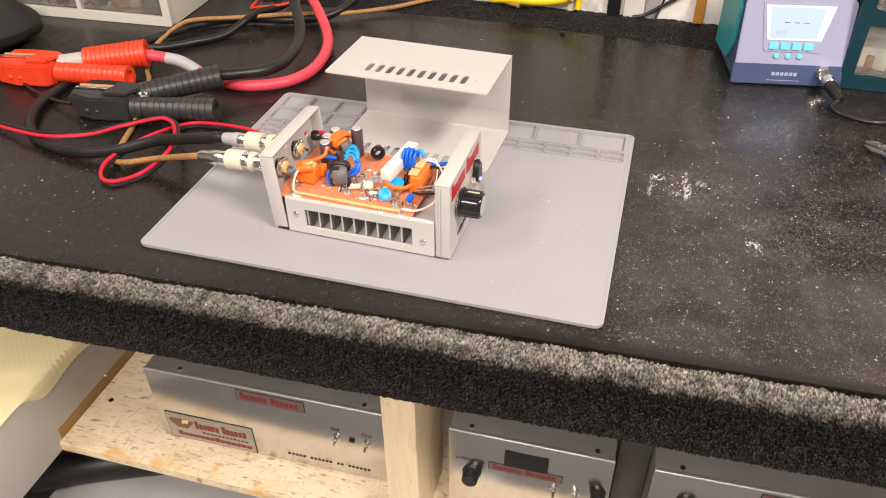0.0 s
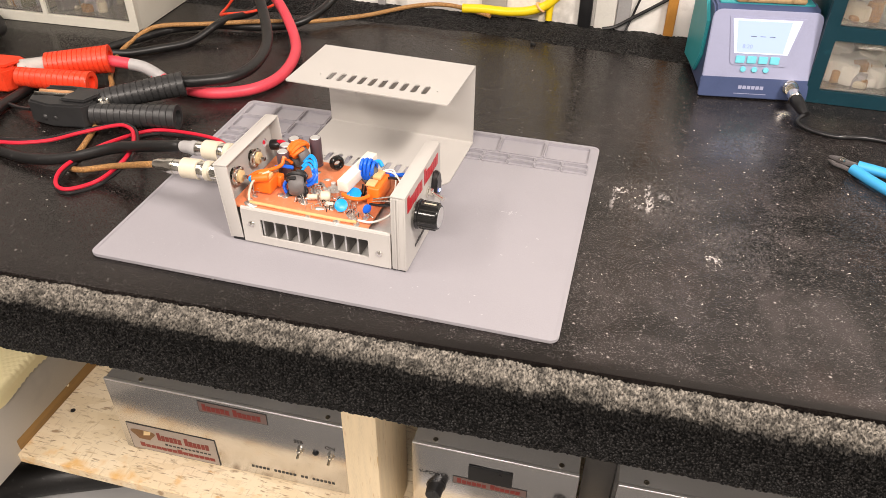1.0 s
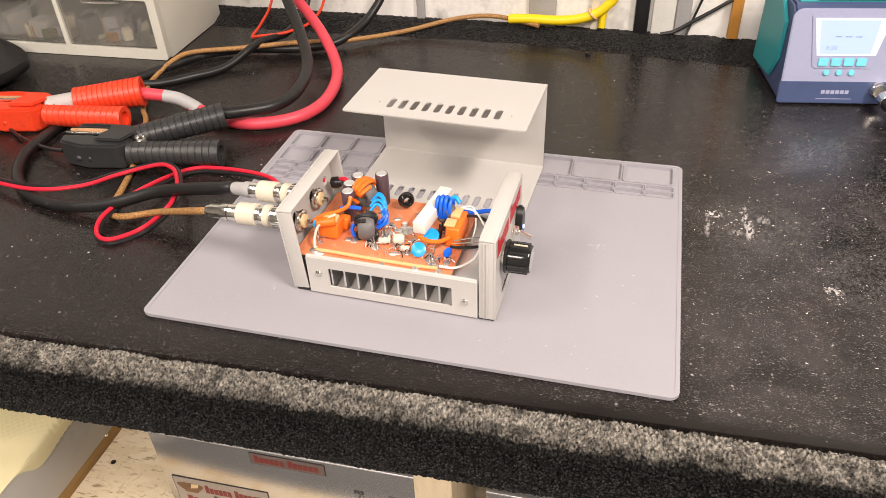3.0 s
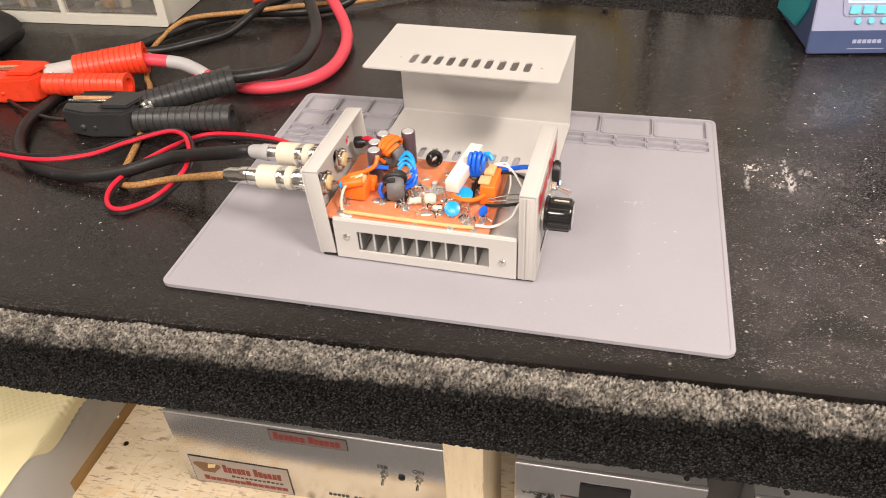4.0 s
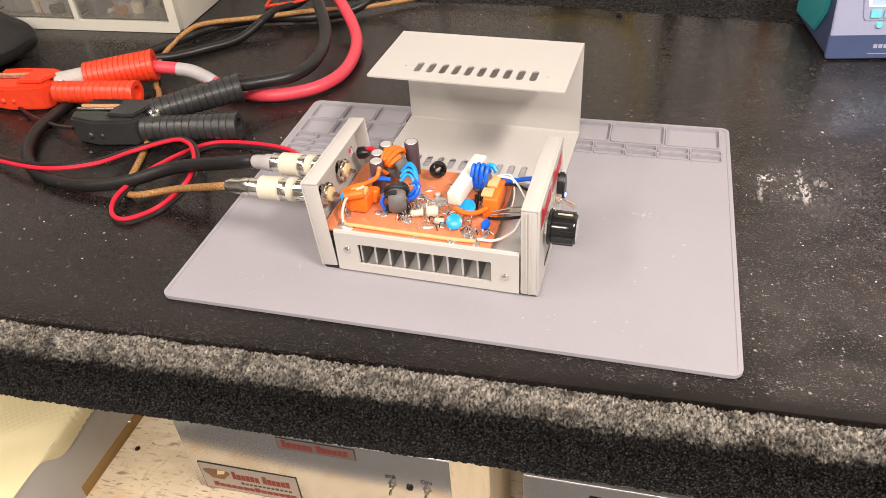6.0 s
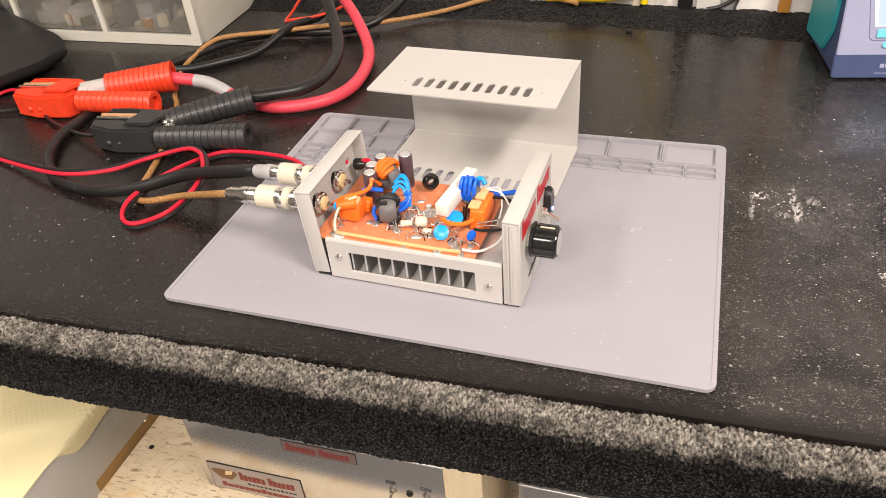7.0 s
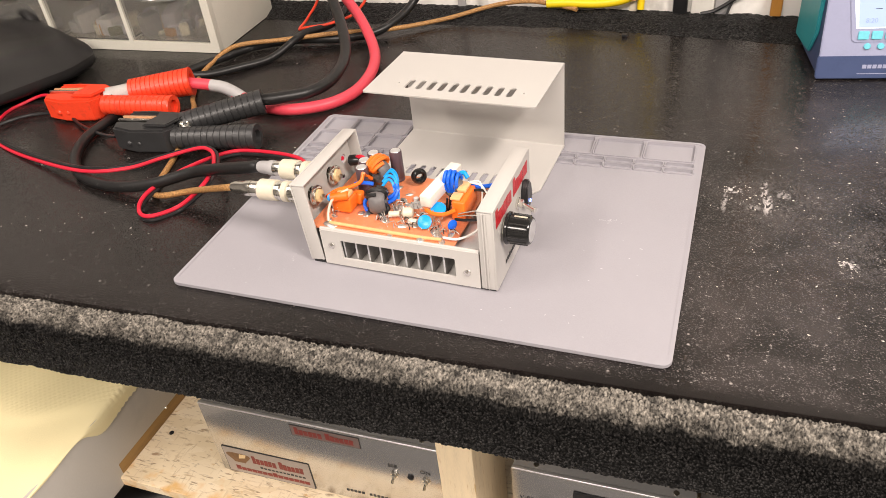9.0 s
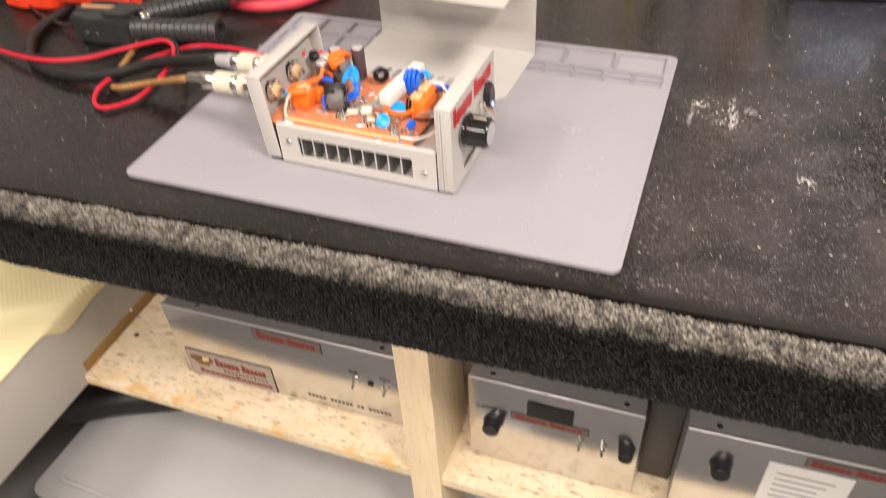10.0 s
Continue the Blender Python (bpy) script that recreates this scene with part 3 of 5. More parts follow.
# ---- lid ----
def lid():
    ob = thing("amplifier_lid", "light grey folded steel amplifier lid with vent slots", "lid", pose(0.107, 0.283, T + 0.0036, 0, 0, -2.6))
    W, Dp, H, t = 0.163, 0.090, 0.087, 0.0013
    slots = lambda y, x0=0.035: [rounded(x0 + k * 0.0107, x0 + k * 0.0107 + 0.0058, y, y + 0.018, 0.0028, 4) for k in range(10)]
    pins = lambda y: [rounded(x - 0.001, x + 0.001, y + 0.008, y + 0.010, 0.0009, 3) for x in (0.0265, 0.1455)]
    corner = [(0, 0), (W, 0), (W, -Dp + 0.008), (W - 0.006, -Dp), (0.006, -Dp), (0, -Dp + 0.008)]
    square = [(0, 0), (W, 0), (W, -Dp + 0.0015), (W - 0.0015, -Dp), (0.0015, -Dp), (0, -Dp + 0.0015)]
    part("bottom_flange", plate(corner, slots(-0.084, 0.028) + pins(-0.084), 0, t), ENAMEL, ob)
    part("back_panel", box(0, W, -0.0003, t, 0.0014, H - 0.0014, 0.0006), ENAMEL, ob)
    part("top_flange", plate(square, slots(-0.076) + pins(-0.076), H - t, H), ENAMEL, ob)
    part("bend", tube([(0, 0.0003, 0.0009), (W / 2, 0.0003, 0.0009), (W, 0.0003, 0.0009)], 0.0012, 8, 1), ENAMEL, ob)
    part("bend", tube([(0, 0.0003, H - 0.0009), (W / 2, 0.0003, H - 0.0009), (W, 0.0003, H - 0.0009)], 0.0012, 8, 1), ENAMEL, ob)


lid()


# ---- amplifier on the mat ----
AMP = pose(0.1070, 0.0520, T + 0.0050, 0, 0, -1.2)
AW, AD, AH = 0.162, 0.094, 0.0722


def end_panel(parent, x_out, inward, holes, label):
    """A folded pan: a flat face with flanges on four sides."""
    t, w = 0.0015, 0.0125
    ob = thing("end_panel", "", "")
    ob.parent = parent
    if inward > 0:
        ob.matrix_basis = pose(0, 0, 0.001, 0, -3.6, 0)   # bent outwards a little
    m = Matrix(((0, 0, 1, x_out if inward > 0 else x_out - t), (1, 0, 0, 0), (0, 1, 0, 0), (0, 0, 0, 1)))
    part("face", plate(rounded(0, AD, 0, AH, 0.001, 2), holes, 0, t, m), ENAMEL, ob, label)
    a, b = sorted((x_out + inward * t, x_out + inward * w))
    part("front_flange", box(a, b, 0, t, 0.0005, AH - t - 0.0002, 0.0005), ENAMEL, ob)
    part("back_flange", box(a, b, AD - t, AD, 0.0005, AH - t - 0.0002, 0.0005), ENAMEL, ob)
    part("top_flange", box(a, b, 0, AD, AH - t, AH, 0.0005), ENAMEL, ob)
    for k in (0.35, 0.55) if inward < 0 else ():
        x = a + (b - a) * k
        part("rib", box(x - 0.0007, x + 0.0007, -0.0008, -0.0001, 0.001, AH - 0.002, 0.0003), ENAMEL, ob)
    return ob


# fin sides get a darker tone that paints in the shade inside the slot
FIN_SHADE = mat("shaded_fin_side", (0.20, 0.19, 0.18), 0.6, 0.3, var=0.15, scale=60, bump=0.2)


def radio_amp():
    amp = thing("radio_amplifier", "opened light grey radio amplifier with exposed circuit board", "amplifier", AMP)
    rnd = random.Random(7)
    circle = lambda cy, cz, r: [(cy + r * math.cos(2 * math.pi * k / 16), cz + r * math.sin(2 * math.pi * k / 16)) for k in range(16)]
    end_panel(amp, 0.0, 1, [circle(0.023, 0.050, 0.006), circle(0.055, 0.050, 0.006), circle(0.080, 0.050, 0.004)], "light grey end panel with sockets")
    right = end_panel(amp, AW, -1, [], "light grey control panel with red lettering")

    # added inset slab: its black draws the contact shadow under the case
    part("contact_shade_pad", box(0.0016, AW - 0.0016, 0.0014, AD - 0.0014, -0.0014, 0.0004), BLACK, amp, "thin black slab standing in for the contact shadow")
    # chassis tray with its pierced front
    m = Matrix(((1, 0, 0, 0), (0, 0, -1, 0.0019), (0, 1, 0, 0), (0, 0, 0, 1)))
    fr = plate(rounded(0.0137, AW - 0.0135, 0.0, 0.0335, 0.0006, 2), [rounded(0.031, 0.129, 0.0072, 0.0250, 0.0008, 2), circle(0.0225, 0.0190, 0.0016), circle(0.1385, 0.0135, 0.0016)], 0, 0.0019, m)
    part("front_apron", fr, ENAMEL, amp, "light grey apron with a slot for the cooling fins")
    part("apron_lip", tube([(0.0137, 0.0022, 0.0335), (0.08, 0.0022, 0.0335), (AW - 0.0135, 0.0022, 0.0335)], 0.0017, 8, 1), ENAMEL, amp)
    part("chassis_floor", box(0.002, AW - 0.002, 0.003, AD - 0.002, 0.0003, 0.0018, 0.0004), ENAMEL, amp)
    part("chassis_deck", box(0.128, AW - 0.0135, 0.0045, AD - 0.003, 0.0285, 0.0300, 0.0004), ALU, amp)
    for x, z in ((0.0225, 0.0190), (0.1385, 0.0135)):
        sc = part("screw", lathe([(0, 0.0012), (0.0007, 0.0012), (0.0012, 0.0008), (0.0028, 0.0006), (0.0031, 0), (0, 0)], 12, pose(x, -0.0002, z, 90, 0, 0)), CHROME, amp)
    sink = part("heat_sink", box(0.016, 0.146, 0.0055, AD - 0.006, 0.0252, 0.0284, 0.0004), ALU, amp, "aluminium heat sink under the board")
    fin = mesh_of(box(-0.0008, 0.0008, 0.0026, AD - 0.008, 0.0035, 0.0251, 0.0003), "fin")
    fin.materials.append(FIN_SHADE)
    fin.materials.append(ALU)
    for p in fin.polygons:
        p.material_index = 1 if p.normal.y < -0.5 else 0
    for k in range(11):
        f = new("fin", fin)
        f.parent = sink
        f.location.x = 0.0215 + k * 0.0108

    # circuit board
    Z = 0.0345
    pcb = part("circuit_board", plate(rounded(0.0040, 0.128, 0.0025, AD - 0.004, 0.0008, 2), [], Z - 0.0016, Z), COPPER_BOARD, amp, "orange copper-clad circuit board")

    def comp(name, bm, material, label=""):
        return part(name, bm, material, pcb, label)

    def cap(x, y, h, r=0.0054):
        c = comp("capacitor", lathe([(0, 0.0), (r, 0.0), (r, 0.0009), (r * 0.93, 0.0016), (r, 0.0023), (r, h - 0.001), (r * 0.9, h), (r * 0.86, h - 0.0003)], 20, pose(x, y, Z + 0.001)), PURPLE, "dark sleeved electrolytic capacitor")
        comp("capacitor_top", lathe([(r * 0.88, h - 0.0005), (r * 0.8, h + 0.0001), (0, h)], 20, pose(x, y, Z + 0.001)), ALU)
        return c

    for x, y, h in ((0.0300, 0.0545, 0.026), (0.0262, 0.0675, 0.025), (0.0285, 0.0805, 0.025), (0.0485, 0.0825, 0.028)):
        cap(x, y, h)

    def film_block(x0, x1, y0, y1, h, name="film_capacitor"):
        b = box(x0, x1, y0, y1, Z + 0.001, Z + h, 0.0018, seg=3)
        for v in b.verts:
            if v.co.z > Z + h * 0.7:
                v.co.y += 0.002
        return comp(name, b, ORANGE, "glossy orange moulded block")

    film_block(0.0140, 0.0315, 0.0235, 0.0370, 0.0140)
    film_block(0.0215, 0.0345, 0.0365, 0.044, 0.011)
    comp("wire", tube([(0.010, 0.027, 0.0475), (0.018, 0.030, 0.0525), (0.028, 0.036, 0.0535), (0.034, 0.043, 0.055), (0.035, 0.047, 0.060)], 0.0016, 8), ORANGE)
    comp("wire", tube([(0.035, 0.047, 0.060), (0.0335, 0.052, 0.056), (0.036, 0.058, 0.049)], 0.0017, 8), ORANGE)
    comp("yellow_block", box(0.019, 0.031, 0.0255, 0.034, Z + 0.0145, Z + 0.0185, 0.0012), TAN)

    # ring cores with their windings
    def core(c, axis, R, r, material, flat=1.6):
        return comp("toroid_core", torus(c, axis, R, r, 28, 10, flat=flat), material, "grey ferrite ring core")

    def winding(c, axis, R, r, a0, a1, turns, wire, material, name="winding"):
        m = along(c, Vector(c) + Vector(axis))
        pts = []
        for k in range(turns * 8 + 1):
            s = k / (turns * 8)
            a, b = radians(a0 + (a1 - a0) * s), 2 * math.pi * turns * s
            rr = R + r * math.cos(b)
            pts.append(m @ Vector((rr * math.cos(a), rr * math.sin(a), r * 1.7 * math.sin(b))))
        return comp(name, tube(pts, wire, 6, 2), material)

    c1, c2, c3, c4 = (0.0400, 0.0665, Z + 0.0175), (0.052, 0.034, Z + 0.0095), (0.0695, 0.079, Z + 0.0085), (0.1085, 0.060, Z + 0.0150)
    core(c1, (0.4, 1, 0.1), 0.0075, 0.0036, FERRITE)
    winding(c1, (0.4, 1, 0.1), 0.0075, 0.0054, 50, 125, 4, 0.0017, ORANGE)
    core(c2, (1, 0.35, 0), 0.0070, 0.0034, FERRITE, 2.0)
    winding(c2, (1, 0.35, 0), 0.0070, 0.0046, 60, 120, 2, 0.0017, BLACK)
    winding(c2, (1, 0.35, 0), 0.0070, 0.0046, 230, 290, 2, 0.0015, BLACK)
    core(c3, (0.9, -1, 0), 0.0048, 0.0021, GLOSS_BLACK, 1.7)
    core(c4, (0.3, 1, 0.1), 0.0062, 0.0034, FERRITE)
    # four tall turns of thick blue wire, fanned out at the top
    for k, (dx, top) in enumerate(((-0.0052, 0.0630), (-0.0018, 0.0642), (0.0016, 0.0640), (0.0050, 0.0622))):
        x, low = 0.1085 + dx, 0.1078 + dx * 0.45
        comp("winding", tube([(low, 0.0560, 0.0470), (x - 0.0004, 0.0543, 0.0540), (x, 0.0550, top - 0.0030), (x + 0.0002, 0.0590, top), (x, 0.0632, top - 0.0030), (x, 0.0645, 0.0550), (low, 0.0630, 0.0480)], 0.00158, 8, 6), BLUE)
    # loops of insulated wire
    for pts, r, mt in (
        ([(0.027, 0.045, 0.0505), (0.034, 0.046, 0.0520), (0.043, 0.047, 0.0515)], 0.0017, BLUE),
        ([(0.0430, 0.030, 0.036), (0.0405, 0.032, 0.041), (0.042, 0.035, 0.0455), (0.047, 0.040, 0.049)], 0.0016, BLUE),
        ([(0.058, 0.040, 0.040), (0.063, 0.043, 0.043), (0.064, 0.048, 0.048), (0.060, 0.050, 0.050)], 0.0017, BLUE),
        ([(0.057, 0.043, 0.042), (0.062, 0.047, 0.0455), (0.062, 0.052, 0.051)], 0.0017, BLUE),
        ([(0.048, 0.058, 0.052), (0.053, 0.060, 0.057), (0.058, 0.058, 0.055), (0.062, 0.053, 0.048), (0.064, 0.047, 0.040)], 0.0012, SKY),
        ([(0.047, 0.062, 0.050), (0.052, 0.064, 0.056), (0.057, 0.062, 0.054), (0.060, 0.058, 0.049)], 0.0012, SKY),
        ([(0.049, 0.052, 0.051), (0.0535, 0.0555, 0.0555), (0.0585, 0.0550, 0.0535), (0.0630, 0.0505, 0.0470), (0.0640, 0.0460, 0.0400)], 0.0012, SKY),
        ([(0.050, 0.049, 0.049), (0.0540, 0.0525, 0.0535), (0.0580, 0.0520, 0.0515), (0.0615, 0.0480, 0.0455)], 0.0012, SKY),
        ([(0.096, 0.052, 0.042), (0.099, 0.056, 0.048), (0.104, 0.060, 0.056), (0.107, 0.063, 0.061)], 0.0019, BLUE),
        ([(0.109, 0.068, 0.0560), (0.114, 0.070, 0.0575), (0.118, 0.068, 0.0540)], 0.0019, SKY),
        ([(0.122, 0.064, 0.050), (0.131, 0.066, 0.049), (0.142, 0.069, 0.050), (0.160, 0.070, 0.050)], 0.0018, BLUE),
        ([(0.122, 0.060, 0.048), (0.134, 0.059, 0.050), (0.148, 0.056, 0.047), (0.160, 0.052, 0.046)], 0.0012, BLACK),
        ([(0.121, 0.066, 0.0525), (0.130, 0.064, 0.054), (0.134, 0.055, 0.045), (0.133, 0.045, 0.036)], 0.0007, WHITE),
        ([(0.120, 0.063, 0.0535), (0.133, 0.060, 0.053), (0.145, 0.050, 0.042), (0.150, 0.045, 0.040)], 0.0008, WHITE),
        ([(0.118, 0.008, 0.0375), (0.130, 0.009, 0.0375), (0.141, 0.018, 0.0400), (0.146, 0.030, 0.045), (0.160, 0.036, 0.046)], 0.0010, WHITE),
        ([(0.121, 0.027, 0.042), (0.132, 0.027, 0.043), (0.145, 0.032, 0.043), (0.160, 0.038, 0.044)], 0.0012, BLACK),
        ([(0.122, 0.030, 0.043), (0.134, 0.032, 0.0445), (0.147, 0.036, 0.044), (0.160, 0.040, 0.044)], 0.0006, CHROME),
        ([(0.122, 0.032, 0.044), (0.136, 0.036, 0.0465), (0.148, 0.040, 0.046), (0.160, 0.044, 0.046)], 0.0006, CHROME),
        ([(0.019, 0.008, 0.037), (0.017, 0.013, 0.042), (0.018, 0.020, 0.049), (0.024, 0.025, 0.053), (0.029, 0.030, 0.055)], 0.0011, CREAM),
        ([(0.020, 0.0075, 0.0365), (0.030, 0.0072, 0.0365), (0.065, 0.0065, 0.0362), (0.100, 0.006, 0.0362), (0.117, 0.0065, 0.0365)], 0.0014, TAN),
        ([(0.006, 0.080, 0.0500), (0.016, 0.080, 0.055), (0.024, 0.076, 0.051), (0.029, 0.070, 0.043)], 0.0020, RED),
    ):
        comp("wire", tube(pts, r, 8, 6), mt)
    comp("grommet", lathe([(0, 0), (0.0035, 0), (0.0048, 0.001), (0.0048, 0.006), (0.0036, 0.008), (0.003, 0.010), (0, 0.010)], 16, along((0.0045, 0.080, 0.050), (0.02, 0.080, 0.053))), BLACK, "black rubber cable grommet")

    # white power resistor and strap
    comp("power_resistor", box(-0.0050, 0.0050, -0.027, 0.027, 0, 0.0100, 0.0008, None), CERAMIC, "white ceramic power resistor").matrix_basis = pose(0.0990, 0.0575, Z + 0.0125, 0, 0, -7)
    for y in (-0.024, 0.024):
        comp("resistor_leg", rod((0.0985 - y * 0.12, 0.0545 + y, Z), (0.0985 - y * 0.12, 0.0545 + y, Z + 0.0108), 0.0007, 8), SOLDER)
    comp("strap", tube([(0.097, 0.0275, Z + 0.0125), (0.104, 0.0250, Z + 0.0115), (0.113, 0.027, Z + 0.011), (0.119, 0.033, Z + 0.0115)], 0.0017, 8), ORANGE)
    blk = film_block(0.1145, 0.1260, 0.035, 0.066, 0.0165)
    comp("yellow_block", box(0.1130, 0.1215, 0.0385, 0.0485, Z + 0.0166, Z + 0.0185, 0.0008), TAN)
    comp("yellow_block", box(0.1150, 0.1225, 0.0505, 0.0635, Z + 0.0166, Z + 0.0195, 0.0008), TAN)
    for k in range(4):
        comp("transistor_leg", rod((0.1065 + 0.001 * k, 0.044 + 0.004 * k, Z), (0.108 + 0.001 * k, 0.046 + 0.004 * k, Z + 0.013), 0.0008, 6), BLACK)

    comp("tubular_capacitor", rod((0.0155, 0.0232, Z + 0.0150), (0.0300, 0.0270, Z + 0.0166), 0.0038, 18, edge=0.0008), ORANGE, "orange tubular capacitor")
    # bare leads and snipped ends standing off the joints
    rnd = random.Random(17)
    for cx, cy, sx, sy, n in ((0.072, 0.040, 0.009, 0.010, 16), (0.062, 0.024, 0.008, 0.006, 9), (0.100, 0.026, 0.008, 0.005, 8), (0.112, 0.014, 0.006, 0.004, 7), (0.020, 0.040, 0.006, 0.012, 10)):
        for _ in range(n):
            x, y, a = rnd.gauss(cx, sx * 0.7), rnd.gauss(cy, sy * 0.7), rnd.uniform(0, 6.28)
            l, h = rnd.uniform(0.002, 0.0045), rnd.uniform(0.002, 0.0065)
            comp("bare_lead", tube([(x, y, Z), (x + l * 0.3 * math.cos(a), y + l * 0.3 * math.sin(a), Z + h), (x + l * math.cos(a), y + l * math.sin(a), Z + h * 0.8), (x + l * 1.3 * math.cos(a), y + l * 1.3 * math.sin(a), Z)], 0.00032, 5, 3), SOLDER)

    # disc capacitors
    def disc(x, y, z, r, axis, material=SKY):
        comp("disc_capacitor", lathe([(0, -0.0013), (r * 0.6, -0.0013), (r, -0.0004), (r, 0.0004), (r * 0.6, 0.0013), (0, 0.0013)], 20, along((x, y, z), Vector((x, y, z)) + Vector(axis))), material, "blue ceramic disc capacitor")
        for s in (-0.4, 0.4):
            comp("lead", tube([(x + s * r, y, z - r * 0.7), (x + s * r * 1.3, y - 0.001, z - r * 1.1), (x + s * r * 1.2, y - 0.002, Z)], 0.00035, 5, 3), SOLDER)

    disc(0.0985, 0.0195, Z + 0.0065, 0.0056, (0.1, -0.7, 0.7))
    disc(0.1035, 0.0365, Z + 0.0085, 0.0062, (0.15, -0.35, 0.93))
    disc(0.1205, 0.0220, Z + 0.0055, 0.0042, (0.8, -0.5, 0.1), BLUE)
    disc(0.0150, 0.0230, Z + 0.0150, 0.0030, (0.9, -0.3, 0.1), SKY)
    comp("axial_part", lathe([(0, 0), (0.002, 0), (0.0028, 0.001), (0.0022, 0.003), (0.0028, 0.005), (0.0022, 0.007), (0.0027, 0.009), (0, 0.010)], 14, along((0.064, 0.027, Z + 0.0035), (0.073, 0.029, Z + 0.004))), CREAM)
    comp("axial_part", lathe([(0, 0), (0.003, 0.0002), (0.0043, 0.0015), (0.0045, 0.007), (0.003, 0.009), (0, 0.0092)], 16, along((0.0745, 0.030, Z + 0.0045), (0.085, 0.0325, Z + 0.0047))), CREAM)
    comp("axial_part", lathe([(0, 0), (0.0018, 0), (0.0023, 0.001), (0.0023, 0.006), (0.0018, 0.007), (0, 0.007)], 12, along((0.083, 0.0225, Z + 0.003), (0.09, 0.0230, Z + 0.003))), CREAM)
    comp("bare_pad", lathe([(0, 0), (0.006, 0), (0.006, 0.0003), (0, 0.0003)], 20, pose(0.079, 0.049, Z + 0.0001)), ENAMEL)
    comp("trimmer", lathe([(0, 0), (0.0022, 0), (0.0022, 0.003), (0.0015, 0.0034), (0, 0.0034)], 14, pose(0.076, 0.055, Z)), ENAMEL)

    # solder joints, leads and small parts over the board
    blob = mesh_of(lathe([(0.0022, 0), (0.0020, 0.0003), (0.0013, 0.0008), (0.0006, 0.0012), (0, 0.0013)], 9), "solder_joint")
    blob.materials.append(SOLDER)
    for x, y, s in ((0.0205, 0.0075, 2.2), (0.018, 0.0195, 1.2), (0.074, 0.0055, 1.1), (0.100, 0.0055, 2.1), (0.117, 0.0065, 1.5), (0.0605, 0.024, 2.0), (0.079, 0.0185, 1.6), (0.0880, 0.0215, 1.5),
                    (0.108, 0.0165, 1.5), (0.112, 0.011, 1.4), (0.0435, 0.028, 1.6), (0.066, 0.041, 1.7), (0.0715, 0.048, 1.2), (0.0655, 0.0535, 1.4), (0.084, 0.062, 1.3), (0.046, 0.052, 1.3),
                    (0.038, 0.028, 1.2), (0.016, 0.014, 1.2), (0.088, 0.0385, 1.3), (0.0925, 0.0305, 1.6), (0.121, 0.0165, 1.3), (0.0665, 0.0625, 1.1), (0.0835, 0.073, 1.2), (0.0525, 0.070, 1.3)):
        o = new("solder_joint", blob)
        o.parent = pcb
        o.matrix_basis = pose(x, y, Z, 0, 0, rnd.uniform(0, 360)) @ Matrix.Diagonal((s * rnd.uniform(0.9, 1.7), s * rnd.uniform(0.7, 1.2), s * rnd.uniform(0.6, 0.9), 1))
    for k in range(110):
        x, y = rnd.choice(((0.058, 0.025), (0.066, 0.045), (0.082, 0.021), (0.112, 0.015), (0.090, 0.034), (0.012, 0.028), (0.014, 0.052), (0.104, 0.045), (0.084, 0.07), (0.020, 0.049), (0.066, 0.036), (0.075, 0.022), (0.118, 0.016), (0.109, 0.050)))
        x, y = x + rnd.uniform(-0.006, 0.006), y + rnd.uniform(-0.006, 0.006)
        x = max(x, 0.0150)
        a = rnd.uniform(0, 6.28)
        comp("lead", tube([(x, y, Z), (x + 0.001 * math.cos(a), y + 0.001 * math.sin(a), Z + rnd.uniform(0.002, 0.005)), (x + 0.005 * math.cos(a), y + 0.005 * math.sin(a), Z + rnd.uniform(0.0005, 0.005))], 0.0004, 5, 3), SOLDER if k % 4 else BLACK)

    # socket backs inside the end panel
    for y in (0.023, 0.055):
        s = part("socket", lathe([(0.0, 0), (0.0085, 0), (0.0085, 0.0012), (0.0066, 0.0016), (0.0066, 0.0032), (0, 0.0032)], 20, along((0.0016, y, 0.050), (0.02, y, 0.050))), CHROME, amp, "cream and nickel socket in the end panel")
        part("insulator", lathe([(0, 0), (0.0056, 0), (0.0054, 0.0014), (0.0040, 0.0017), (0, 0.0017)], 18, along((0.0049, y, 0.050), (0.02, y, 0.050))), SOCKET, s)
        part("pin", rod((0.0071, y, 0.050), (0.0115, y, 0.050), 0.0018, 10), CHROME, s)
        for a in (0.6, 2.5, 3.8, 5.6):
            part("nut", lathe([(0, 0), (0.0016, 0), (0.0016, 0.0016), (0, 0.0016)], 6, along((0.0030, y + 0.0068 * math.cos(a), 0.050 + 0.0068 * math.sin(a)), (0.02, y + 0.0068 * math.cos(a), 0.050 + 0.0068 * math.sin(a)))), SOLDER, s)

    # controls on the outer face
    X = AW
    knob = part("control_knob", lathe([(0, 0), (0.0122, 0), (0.0128, 0.0008), (0.0124, 0.0022), (0.0112, 0.0030), (0.0110, 0.0172), (0.0100, 0.0188), (0.0088, 0.0190)], 28, along((X + 0.0022, 0.0245, 0.0430), (X + 0.03, 0.0245, 0.0430))), GLOSS_BLACK, amp, "black fluted control knob with silver cap")
    for k in range(14):
        a = 2 * math.pi * k / 14
        part("flute", rod((X + 0.0055, 0.0245 + 0.0110 * math.cos(a), 0.0430 + 0.0110 * math.sin(a)), (X + 0.0195, 0.0245 + 0.0108 * math.cos(a), 0.0430 + 0.0108 * math.sin(a)), 0.0009, 6), GLOSS_BLACK, knob)
